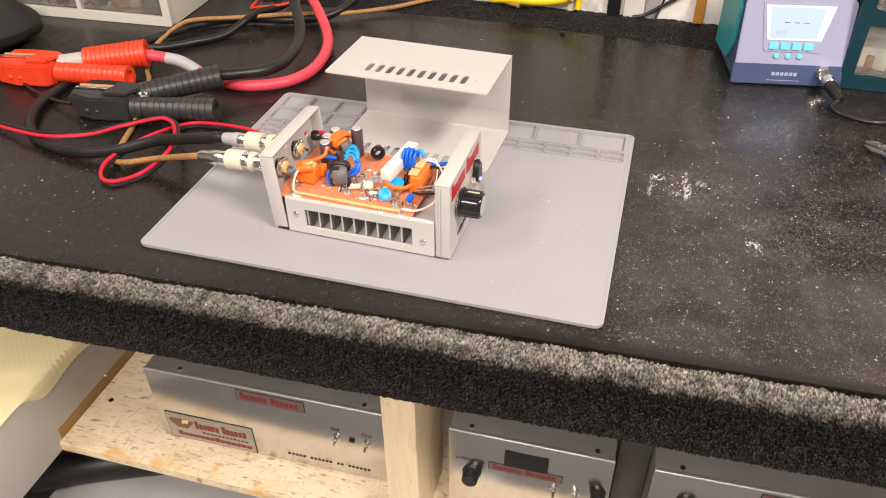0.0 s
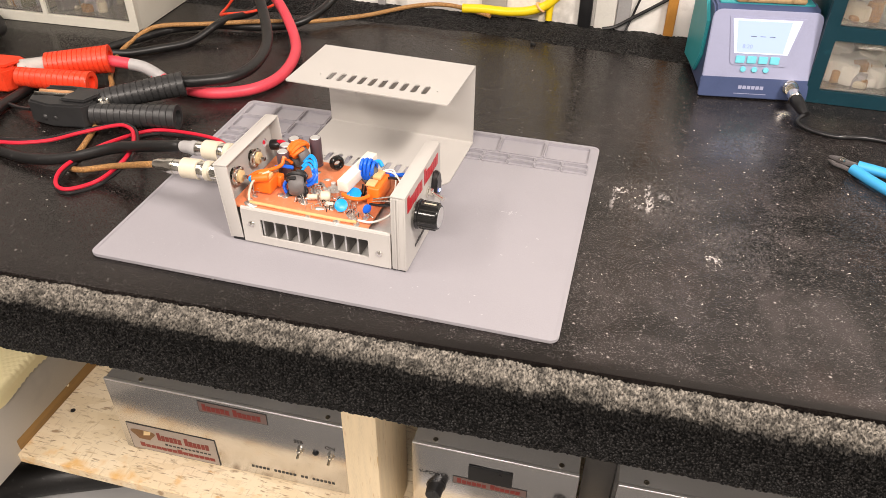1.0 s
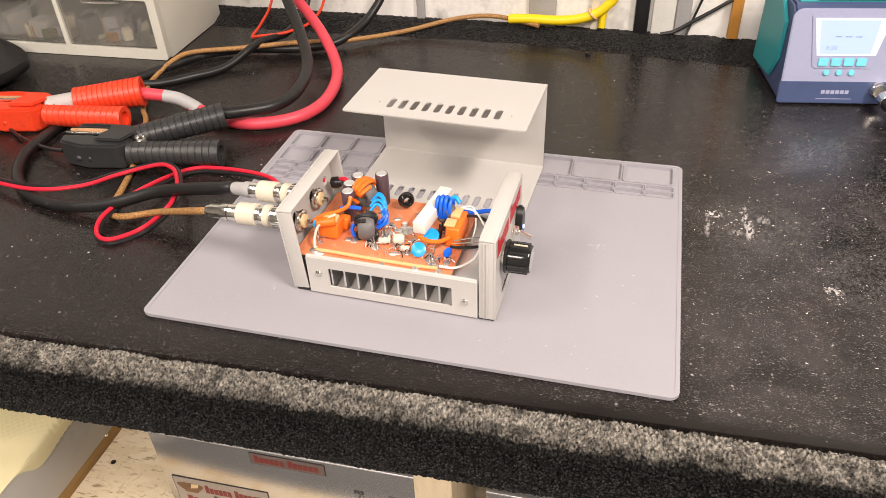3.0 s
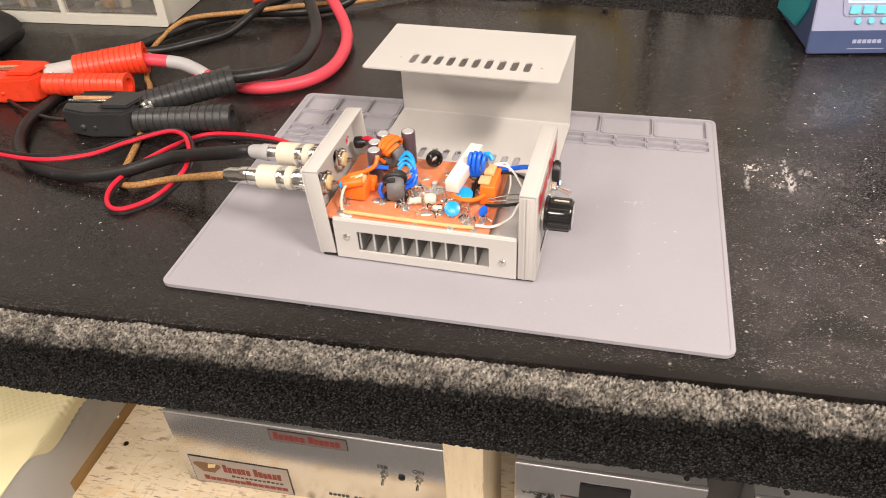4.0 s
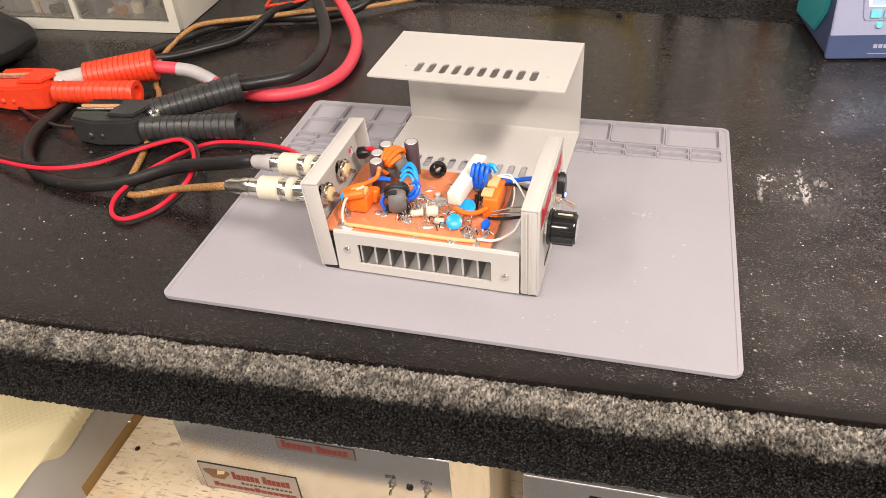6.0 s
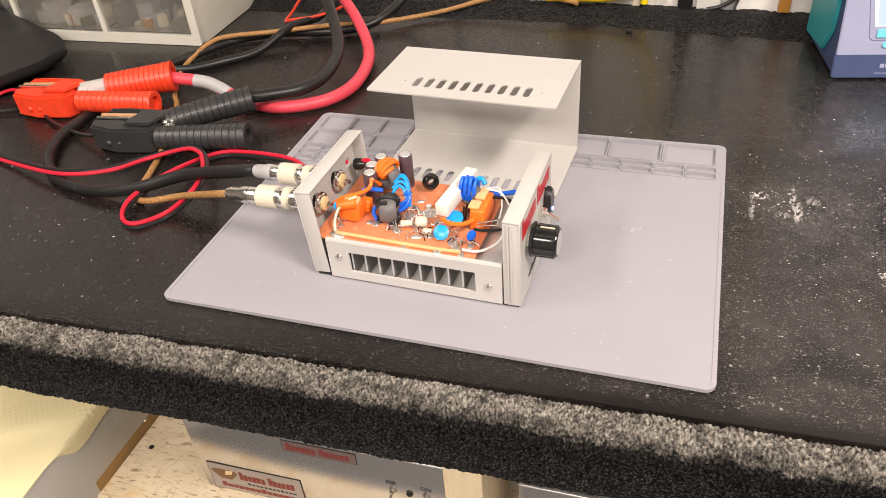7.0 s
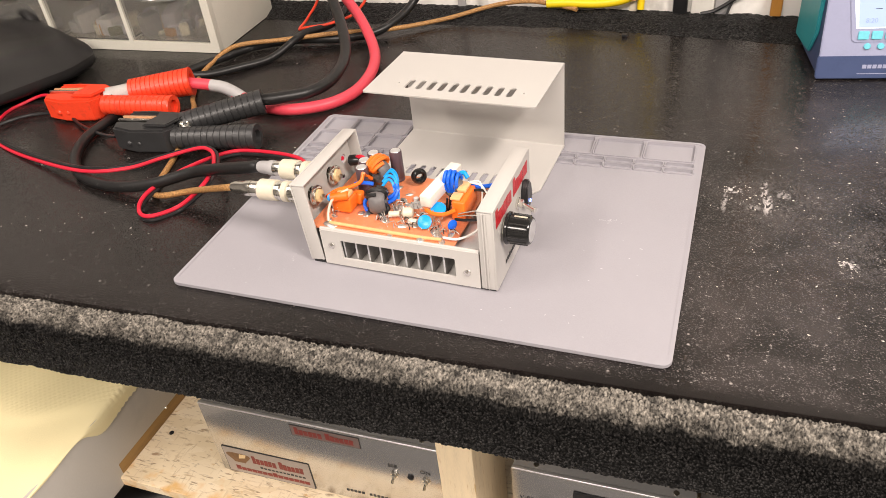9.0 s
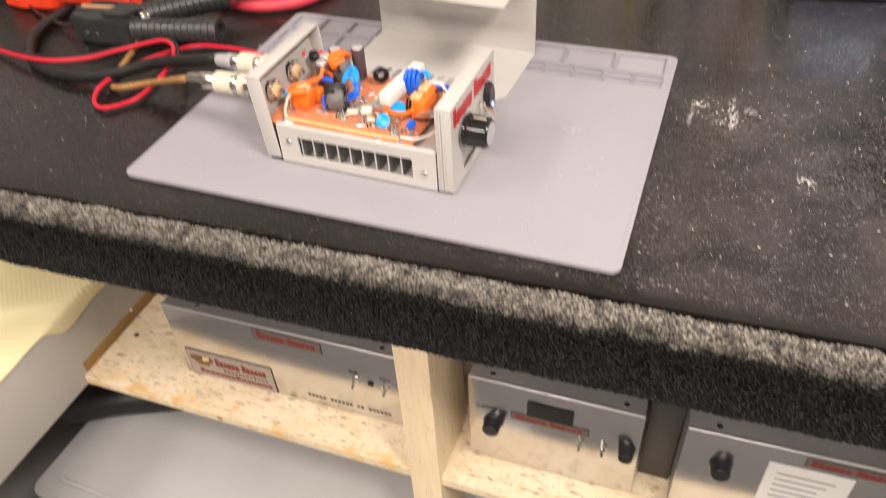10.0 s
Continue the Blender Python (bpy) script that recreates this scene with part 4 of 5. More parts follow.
    part("cap", lathe([(0.0089, 0), (0.0085, 0.0004), (0, 0.0002)], 24, along((X + 0.0211, 0.0245, 0.0430), (X + 0.03, 0.0245, 0.0430))), ALU, knob, "spun silver cap")
    part("pointer", box(X + 0.008, X + 0.018, 0.0240, 0.0252, 0.0540, 0.0546), CREAM, knob)
    part("control_nut", lathe([(0, 0), (0.0085, 0), (0.0085, 0.0020), (0, 0.0021)], 6, along((X + 0.0001, 0.0245, 0.0430), (X + 0.03, 0.0245, 0.0430))), CHROME, amp)
    tg = part("toggle_switch", lathe([(0, 0), (0.0050, 0), (0.0050, 0.0016), (0.0034, 0.0020), (0.0034, 0.0050), (0, 0.0054)], 6, along((X + 0.0001, 0.0565, 0.0440), (X + 0.03, 0.0565, 0.0440))), CHROME, amp, "nickel toggle switch")
    part("lever", rod((X + 0.0045, 0.0565, 0.0440), (X + 0.0165, 0.0500, 0.0435), 0.0013, 10, 0.0021), CHROME, tg)
    tear = [(0.0075 * math.sin(a) * (1 - 0.42 * max(0, math.cos(a))), 0.0095 * math.cos(a) + (0.006 if math.cos(a) > 0.3 else 0.0)) for a in (2 * math.pi * k / 26 for k in range(26))]
    mm = Matrix(((0, 0, 1, X + 0.0002), (1, 0, 0, 0.0735), (0, 1, 0, 0.0400), (0, 0, 0, 1)))
    rk = part("power_switch", prism(tear, 0, 0.0055, 0.0012, mm), BLACK, amp, "black rocker switch with lit blue dot")
    part("led", lathe([(0.0016, 0), (0.0014, 0.0006), (0, 0.0009)], 14, along((X + 0.0058, 0.0735, 0.0365), (X + 0.03, 0.0735, 0.0365))), LED, rk, "glowing blue indicator")
    bars(right, Matrix(((0, 0, 1, X + 0.0001), (1, 0, 0, 0.0050), (0, 1, 0, 0.0545), (0, 0, 0, 1))), 0.086, 0.0150, LABEL_RED_BRIGHT, 2)
    for k in range(9):
        part("mark", box(X + 0.0001, X + 0.0003, 0.022 + k * 0.0043, 0.0252 + k * 0.0043, 0.0100, 0.0128 + 0.0006 * (k % 3)), INK, right)
    return amp


LABEL_RED_BRIGHT = mat("bright_label_red", (0.50, 0.02, 0.03), 0.4, var=0.15, scale=200, bump=0)


def bars(parent, m, w, h, material, words):
    """A brand mark as plain blocks in its own colour: one taller block leads each word."""
    rnd = random.Random(3)
    n = 6
    x, step = 0.0, w / (words * (n + 0.7))
    for _ in range(words):
        for k in range(n):
            top = h if k == 0 else h * rnd.uniform(0.66, 0.76)
            low = h * rnd.uniform(0.0, 0.05)
            part("brand_mark", prism([(x, low), (x + step * rnd.uniform(0.84, 0.93), low), (x + step * rnd.uniform(0.80, 0.93), top), (x + step * rnd.uniform(0.0, 0.08), top)], 0, 0.0002, 0, m), material, parent)
            x += step
        x += step * 0.7


radio_amp()


# ---- plugs and cables on the bench ----
def plug(name_label, tip, m, boot_mat):
    """A crimped coaxial plug along its own x, its nose at the origin."""
    ob = thing("coaxial_plug", name_label, "plug", m, "plugs in the amplifier")
    ax = lambda x: along((x, 0, 0), (x - 1, 0, 0))
    part("collar", lathe([(0.0055, 0), (0.0080, 0.0004), (0.0080, 0.0030), (0.0086, 0.0034), (0.0086, 0.0150), (0.0072, 0.0160), (0.0072, 0.0172), (0, 0.0172)], 28, ax(0)), CHROME, ob, "nickel coupling collar")
    for k in range(18):
        a = 2 * math.pi * k / 18
        part("knurl", rod((-0.0040, 0.0086 * math.cos(a), 0.0086 * math.sin(a)), (-0.0145, 0.0086 * math.cos(a), 0.0086 * math.sin(a)), 0.0005, 5), CHROME, ob)
    part("ring", lathe([(0, 0), (0.0080, 0), (0.0089, 0.0006), (0.0089, 0.0050), (0.0078, 0.0057), (0, 0.0057)], 24, ax(-0.0173)), CREAM, ob, "cream plastic ring")
    part("barrel", lathe([(0, 0), (0.0074, 0), (0.0078, 0.0008), (0.0078, 0.0032), (0.0069, 0.0036), (0.0078, 0.0042), (0.0078, 0.0062), (0, 0.0062)], 24, ax(-0.0231)), CHROME, ob, "nickel barrel")
    part("grip", lathe([(0, 0), (0.0076, 0), (0.0090, 0.0006), (0.0090, 0.0160), (0.0076, 0.0168), (0, 0.0168)], 24, ax(-0.0294)), CREAM, ob, "cream plastic grip")
    part("neck", lathe([(0, 0), (0.0064, 0), (0.0066, 0.0006), (0.0066, 0.0080), (0.0058, 0.0086), (0, 0.0086)], 20, ax(-0.0463)), CHROME, ob, "nickel neck")
    part("ferrule", lathe([(0, 0), (0.0068, 0), (0.0068, 0.006), (0.0060, 0.0075), (0.0056, 0.016), (0.0042, 0.0205), (0, 0.0205)], 20, ax(-0.0550)), boot_mat, ob)
    return ob


def at_amp(x, y, z):
    return AMP @ Vector((x, y, z))


P1, P2 = at_amp(-0.0048, 0.023, 0.051), at_amp(-0.0048, 0.055, 0.051)
plug("cream and nickel coaxial plug on brown cable", P1, Matrix.Translation(P1) @ pose(0, 0, 0, 0, -3, -1), CHROME)
plug("cream coaxial plug with grey sleeve on black cable", P2, Matrix.Translation(P2) @ pose(0, 0, 0, 0, -5, -6), GREY_SLEEVE)


def cable(name, label, pts, r, material, seg=12):
    return single(name, tube(pts, r, seg, 8), material, label, "cable")


z = T
a1 = Matrix.Translation(P1) @ pose(0, 0, 0, 0, -3, -1) @ Vector((-0.0735, 0, 0))
a2 = Matrix.Translation(P2) @ pose(0, 0, 0, 0, -5, -6) @ Vector((-0.0735, 0, 0))
cable("coaxial_cable", "thick black coaxial cable looping over the bench",
      [a2, a2 + Vector((-0.015, 0.001, -0.003)), (-0.052, 0.127, z + 0.028), (-0.102, 0.1165, z + 0.0145), (-0.150, 0.1135, z + 0.0075), (-0.198, 0.124, z + 0.0062), (-0.235, 0.152, z + 0.0062), (-0.258, 0.193, z + 0.0062), (-0.262, 0.234, z + 0.0062),
       (-0.262, 0.29, z + 0.0062), (-0.262, 0.345, z + 0.0062), (-0.246, 0.385, z + 0.0062), (-0.225, 0.425, z + 0.0062), (-0.200, 0.466, z + 0.0062), (-0.150, 0.492, z + 0.0075), (-0.085, 0.505, z + 0.0075), (-0.038, 0.535, z + 0.010), (-0.010, 0.585, z + 0.030), (0.005, 0.612, z + 0.075), (0.01, 0.618, z + 0.20)], 0.0056, RUBBER)
cable("brown_coaxial_cable", "thin brown cloth-covered coaxial cable",
      [a1, a1 + Vector((-0.012, 0.001, -0.003)), (-0.044, 0.105, z + 0.021), (-0.082, 0.106, z + 0.010), (-0.105, 0.116, z + 0.0033), (-0.113, 0.132, z + 0.0033), (-0.118, 0.15, z + 0.0033), (-0.130, 0.187, z + 0.0033), (-0.150, 0.235, z + 0.0033), (-0.178, 0.290, z + 0.0033), (-0.195, 0.312, z + 0.0033), (-0.216, 0.350, z + 0.0036),
       (-0.231, 0.393, z + 0.0036), (-0.222, 0.432, z + 0.013), (-0.205, 0.452, z + 0.0155), (-0.154, 0.472, z + 0.016), (-0.084, 0.505, z + 0.0155), (-0.031, 0.540, z + 0.0085), (0.034, 0.585, z + 0.008), (0.100, 0.614, z + 0.019), (0.150, 0.618, z + 0.024), (0.199, 0.612, z + 0.0195), (0.213, 0.608, z + 0.0180)], 0.0030, BROWN, 10)
cable("black_cable", "black rubber cable crossing the back of the bench",
      [(-0.31, 0.325, z + 0.0055), (-0.255, 0.362, z + 0.0055), (-0.214, 0.376, z + 0.0055), (-0.185, 0.400, z + 0.0055), (-0.155, 0.436, z + 0.0055), (-0.131, 0.485, z + 0.0195), (-0.118, 0.545, z + 0.012), (-0.112, 0.600, z + 0.030), (-0.108, 0.615, z + 0.09), (-0.105, 0.618, z + 0.25)], 0.0050, RUBBER)
bc = cable("battery_cable", "thick faded red battery cable with grey sleeve",
      [(-0.205, 0.308, z + 0.026), (-0.180, 0.313, z + 0.024), (-0.150, 0.318, z + 0.019), (-0.120, 0.312, z + 0.010), (-0.084, 0.300, z + 0.0075), (-0.044, 0.300, z + 0.0075), (-0.006, 0.325, z + 0.0075), (0.007, 0.372, z + 0.0075), (-0.006, 0.440, z + 0.012), (-0.046, 0.500, z + 0.030), (-0.095, 0.545, z + 0.055), (-0.140, 0.575, z + 0.085), (-0.19, 0.595, z + 0.14), (-0.22, 0.60, z + 0.25)], 0.0068, FADED_RED, 14)
part("sleeve", tube([(-0.165, 0.3160, z + 0.0217), (-0.150, 0.318, z + 0.019), (-0.135, 0.3163, z + 0.0145), (-0.121, 0.3123, z + 0.0102)], 0.0072, 14, 4), GREY_SLEEVE, bc, "grey heat-shrink sleeve")
cable("battery_cable", "thick black battery cable rising from the black clamp",
      [(-0.082, 0.2790, z + 0.026), (-0.056, 0.294, z + 0.024), (-0.030, 0.318, z + 0.022), (-0.020, 0.355, z + 0.023), (-0.030, 0.410, z + 0.028), (-0.060, 0.465, z + 0.045), (-0.098, 0.515, z + 0.075), (-0.125, 0.550, z + 0.12), (-0.14, 0.575, z + 0.20), (-0.145, 0.58, z + 0.30)], 0.0068, RUBBER, 14)

ZIP = [at_amp(-0.004, 0.080, 0.050), at_amp(-0.02, 0.084, 0.045), (0.062, 0.152, z + 0.022), (0.013, 0.197, z + 0.008), (-0.043, 0.207, z + 0.0040), (-0.073, 0.197, z + 0.0040), (-0.087, 0.144, z + 0.013), (-0.100, 0.105, z + 0.010), (-0.098, 0.085, z + 0.0030), (-0.080, 0.078, z + 0.0030), (-0.060, 0.098, z + 0.0040),
       (-0.036, 0.111, z + 0.022), (-0.045, 0.141, z + 0.021), (-0.064, 0.171, z + 0.017), (-0.076, 0.182, z + 0.018), (-0.096, 0.187, z + 0.016), (-0.132, 0.172, z + 0.010), (-0.152, 0.140, z + 0.014), (-0.197, 0.126, z + 0.0145), (-0.284, 0.147, z + 0.006), (-0.350, 0.167, z + 0.0030), (-0.395, 0.188, z + 0.0030)]
zc = thing("twin_power_lead", "thin red and black twin power lead", "cable")
part("red_core", tube(ZIP + [(-0.412, 0.208, z + 0.003), (-0.428, 0.243, z + 0.003), (-0.424, 0.268, z + 0.004), (-0.400, 0.283, z + 0.010), (-0.352, 0.262, z + 0.016)], 0.0020, 8, 8, off=0.0019, twist=0.025), RED, zc, "red insulated core")
part("black_core", tube(ZIP + [(-0.404, 0.203, z + 0.003), (-0.382, 0.236, z + 0.003), (-0.337, 0.247, z + 0.003), (-0.290, 0.224, z + 0.003), (-0.243, 0.205, z + 0.006), (-0.212, 0.194, z + 0.012)], 0.0020, 8, 8, off=-0.0019, twist=0.025), BLACK, zc, "black insulated core")
cable("hook_up_wire", "thin red hook-up wire in a loop", [(-0.150, 0.618, z + 0.12), (-0.165, 0.605, z + 0.035), (-0.171, 0.572, z + 0.010), (-0.170, 0.540, z + 0.004), (-0.146, 0.518, z + 0.0150), (-0.110, 0.528, z + 0.0190), (-0.092, 0.575, z + 0.02), (-0.085, 0.612, z + 0.05), (-0.08, 0.62, z + 0.16)], 0.0019, RED_RUBBER, 8)


# ---- battery clamps ----
def grip(parent, p, q, r, material):
    n, h = 13, (Vector(q) - Vector(p)).length
    prof = [(0, 0), (r * 0.9, 0)]
    for k in range(n):
        u, g = h * k / n, r * (0.92 + 0.12 * k / n)
        prof += [(g, u + 0.0002), (g, u + h / n * 0.80), (g * 0.945, u + h / n * 0.86), (g * 0.945, u + h / n * 0.96)]
    prof += [(r * 1.08, h * 0.985), (r * 1.04, h), (r * 0.62, h), (r * 0.60, h * 0.95), (0, h * 0.95)]
    return part("grip", lathe(prof, 22, along(p, q)), material, parent, "ribbed moulded grip")


def clamp(label, O, ang, material):
    """Jaws along x from the origin, lying on its side."""
    ob = thing("battery_clamp", label, "battery clamp", pose(O[0], O[1], T + 0.0005, 0, 0, ang), "battery clamps")
    lower = [(0.0, 0.002), (0.004, -0.012), (0.030, -0.020), (0.068, -0.019), (0.076, -0.010), (0.076, 0.000), (0.046, 0.001), (0.026, 0.0035)]
    upper = [(0.008, 0.0190), (0.030, 0.0185), (0.043, 0.0175), (0.047, 0.0060), (0.056, 0.003), (0.076, 0.003), (0.080, 0.016), (0.070, 0.022), (0.034, 0.0250), (0.010, 0.0235)]
    part("lower_jaw", prism(lower, 0.001, 0.028, 0.0022), material, ob)
    part("upper_jaw", prism(upper, 0.003, 0.030, 0.0022), material, ob)
    part("shroud", prism([(0.042, -0.012), (0.070, -0.013), (0.078, 0.004), (0.070, 0.012), (0.050, 0.010), (0.044, 0.000)], 0.0285, 0.0320, 0.0012), material, ob)
    teeth = [(0.004, 0.0055)]
    for k in range(9):
        teeth += [(0.006 + k * 0.0042, 0.0052), (0.0081 + k * 0.0042, 0.0072)]
    teeth += [(0.046, 0.0060), (0.046, 0.0150), (0.020, 0.0165), (0.004, 0.0155)]
    part("copper_jaw", prism(teeth, 0.010, 0.0262, 0.0003), BRASS, ob, "worn copper jaw with teeth")
    part("jaw_strip", prism([(0.004, 0.0112), (0.044, 0.0104), (0.044, 0.0140), (0.004, 0.0140)], 0.0263, 0.0290, 0.0004), BRASS, ob)
    part("steel_jaw", prism([(0.004, 0.0022), (0.046, 0.0015), (0.046, 0.0044), (0.004, 0.0048)], 0.012, 0.0305, 0.0003), CHROME, ob)
    part("spring", torus((0.082, 0.004, 0.018), (0, 0, 1), 0.0055, 0.0016, 20, 8, flat=5), CHROME, ob, "steel spring at the pivot")
    for x in (0.024, 0.036):
        part("rivet", lathe([(0.0034, 0), (0.0030, 0.0014), (0.0016, 0.0024), (0, 0.0027)], 14, along((x, -0.0180 + (0.03 - x) * 0.02, 0.012), (x, -0.04, 0.012))), material, ob)
    return ob


RUBBER_GREY = mat("dark_grey_moulded_plastic", (0.030, 0.030, 0.031), 0.36, var=0.15, scale=60, bump=0.15)
BRASS = mat("worn_copper", (0.74, 0.47, 0.28), 0.42, 0.6, var=0.2, scale=150, bump=0.2)
blk = clamp("black battery clamp with worn copper jaws", (-0.212, 0.201), 8.0, RUBBER_GREY)
grip(blk, (0.074, -0.008, 0.0140), (0.168, -0.003, 0.0145), 0.0128, RUBBER_GREY)
grip(blk, (0.072, 0.016, 0.0190), (0.153, 0.055, 0.0265), 0.0132, RUBBER_GREY)
red = clamp("red battery clamp with taped handle", (-0.356, 0.250), 10.0, RED_RUBBER)
grip(red, (0.082, -0.010, 0.0175), (0.172, -0.014, 0.0165), 0.0125, RED_RUBBER)
grip(red, (0.104, 0.016, 0.0220), (0.174, 0.036, 0.0250), 0.0160, RED_RUBBER)
TAPE = mat("white_tape", (0.44, 0.42, 0.40), 0.55, var=0.1, scale=90, bump=0.3)
part("tape", rod((0.074, 0.008, 0.0190), (0.107, 0.0165, 0.0220), 0.0110, 18), TAPE, red, "whitish tape wrapped round the handle")


# ---- soldering station ----
def soldering_station():
    ob = thing("soldering_station", "teal and blue digital soldering station", "soldering station", pose(0.4975, 0.4685, T + 0.0003, 0, 0, 9.0) @ Matrix.Diagonal((1.03, 1, 0.985, 1)))
    W, D, H, lean = 0.122, 0.120, 0.104, 0.016
    side = lambda y0: [(y0, 0.0), (D, 0.0), (D, H - 0.012), (D - 0.012, H), (y0 + lean + 0.008, H), (y0 + lean, H - 0.006)]
    to_x = lambda x: Matrix(((0, 0, 1, x), (1, 0, 0, 0), (0, 1, 0, 0), (0, 0, 0, 1)))
    part("case", prism(side(0.004), 0.004, W - 0.004, 0.0025, to_x(0)), NAVY, ob, "dark blue moulded case")
    for x in (0.0, W - 0.0042):
        part("side_cover", prism([(0.030, 0.040), (0.050, 0.012), (D - 0.004, 0.006), (D - 0.004, H - 0.014), (0.052, H - 0.004), (0.030, H - 0.022)], 0, 0.0042, 0.0012, to_x(x)), TEAL, ob, "teal side cover")
    part("top_cover", box(0.010, W - 0.010, 0.030, D - 0.010, H - 0.0005, H + 0.0022, 0.001), TEAL, ob)
    # face, leaning back
    m = pose(0, 0.0026, 0, 90 - math.degrees(math.atan(lean / H)), 0, 0)
    part("face", prism(rounded(0.002, W - 0.002, 0.012, H - 0.001, 0.010, 5), 0, 0.0030, 0.0008, m), LILAC, ob, "grey-blue front panel")
    part("face_base", prism(rounded(0.0005, W - 0.0005, 0.001, 0.0262, 0.003, 3), 0, 0.0036, 0.0008, m), NAVY, ob)
    part("bezel", prism([(0.020, 0.096), (0.101, 0.096), (0.092, 0.043), (0.089, 0.040), (0.032, 0.040), (0.029, 0.043)], 0.0031, 0.0040, 0.0003, m), LILAC, ob)
    sc = part("display", prism([(0.0235, 0.0935), (0.0975, 0.0935), (0.0895, 0.0540), (0.0315, 0.0540)], 0.0041, 0.0046, 0.0001, m), DISPLAY_EDGE, ob, "lit pale blue display")
    part("screen", prism([(0.0290, 0.0915), (0.0870, 0.0915), (0.0840, 0.0560), (0.0340, 0.0560)], 0.0047, 0.0050, 0.0, m), SCREEN, sc, "glowing pale blue screen")
    for k in range(3):
        part("readout_dash", box(0.046 + k * 0.010, 0.052 + k * 0.010, 0.0740, 0.0746, 0.0051, 0.0052), INK, sc, m=m)
    lettering("8:20", 0.0065, TEXT_BLUE, sc, m @ pose(0.0445, 0.0605, 0.0052), "readout")
    for k in range(4):
        part("button", prism(rounded(0.0345 + k * 0.0125, 0.0445 + k * 0.0125, 0.0430, 0.0515, 0.001, 2), 0.0041, 0.0056, 0.0004, m), BUTTON, ob)
    for k in range(3):
        part("round_button", lathe([(0, 0.0018), (0.0028, 0.0018), (0.0033, 0.0012), (0.0033, 0), (0, 0)], 16, m @ pose(0.0450 + k * 0.0125, 0.0355, 0.0031)), BUTTON, ob)
    for k in range(6):
        part("brand_mark", box(0.044 + k * 0.0048, 0.0478 + k * 0.0048, 0.0120, 0.0160, 0.0037, 0.0039), LILAC, ob, m=m)
    part("brand_line", box(0.040, 0.076, 0.0060, 0.0067, 0.0037, 0.0039), LILAC, ob, m=m)
    so = part("socket", lathe([(0, 0), (0.0085, 0), (0.0085, 0.005), (0.0075, 0.006), (0.0075, 0.010), (0, 0.010)], 20, m @ pose(0.100, 0.0175, 0.0037)), CHROME, ob, "nickel cable socket")
    return ob


DISPLAY_EDGE = glow("display_border", (0.62, 0.68, 0.82), 0.35)
TEXT_BLUE = mat("faint_blue_print", (0.35, 0.45, 0.72), 0.4, var=0.02, bump=0)
soldering_station()
tray = thing("sponge_tray", "brown stained tray on the soldering station", "tray", pose(0.520, 0.500, T + 0.1050, 0, 0, 9.0))
GLUE_BROWN = mat("stained_brown_resin", (0.36, 0.25, 0.13), 0.45, var=0.3, scale=60, bump=0.3, dirt=(0.20, 0.12, 0.05), dirt_amount=0.3)
part("tray_base", box(0, 0.078, 0, 0.060, 0, 0.006, 0.0025), GLUE_BROWN, tray)
part("tray_block", box(0.004, 0.074, 0.005, 0.055, 0.0062, 0.020, 0.003), GLUE_BROWN, tray)

sp = Vector((0.6005, 0.4815, T + 0.0180))
ic = thing("iron_plug", "black soldering iron plug with nickel ring", "plug")
part("ring", rod(sp + Vector((0.001, -0.014, 0.000)), sp + Vector((0.003, -0.026, -0.001)), 0.0074, 20), CHROME, ic)
part("boot", lathe([(0, 0), (0.0072, 0), (0.0074, 0.004), (0.0062, 0.018), (0.0045, 0.026), (0, 0.027)], 18, along(sp + Vector((0.003, -0.026, -0.001)), sp + Vector((0.014, -0.05, -0.008)))), BLACK, ic)
cable("iron_cable", "thin black soldering iron cable", [sp + Vector((0.013, -0.047, -0.007)), (0.606, 0.4245, z + 0.0050), (0.618, 0.413, z + 0.0027), (0.645, 0.404, z + 0.0025), (0.682, 0.4095, z + 0.0025), (0.76, 0.40, z + 0.0025), (0.86, 0.44, z + 0.0025)], 0.0024, BLACK, 10)


# ---- drawer cabinets ----
OLIVE = mat("olive_parts", (0.10, 0.10, 0.045), 0.5, var=0.3, scale=90, bump=0.1)


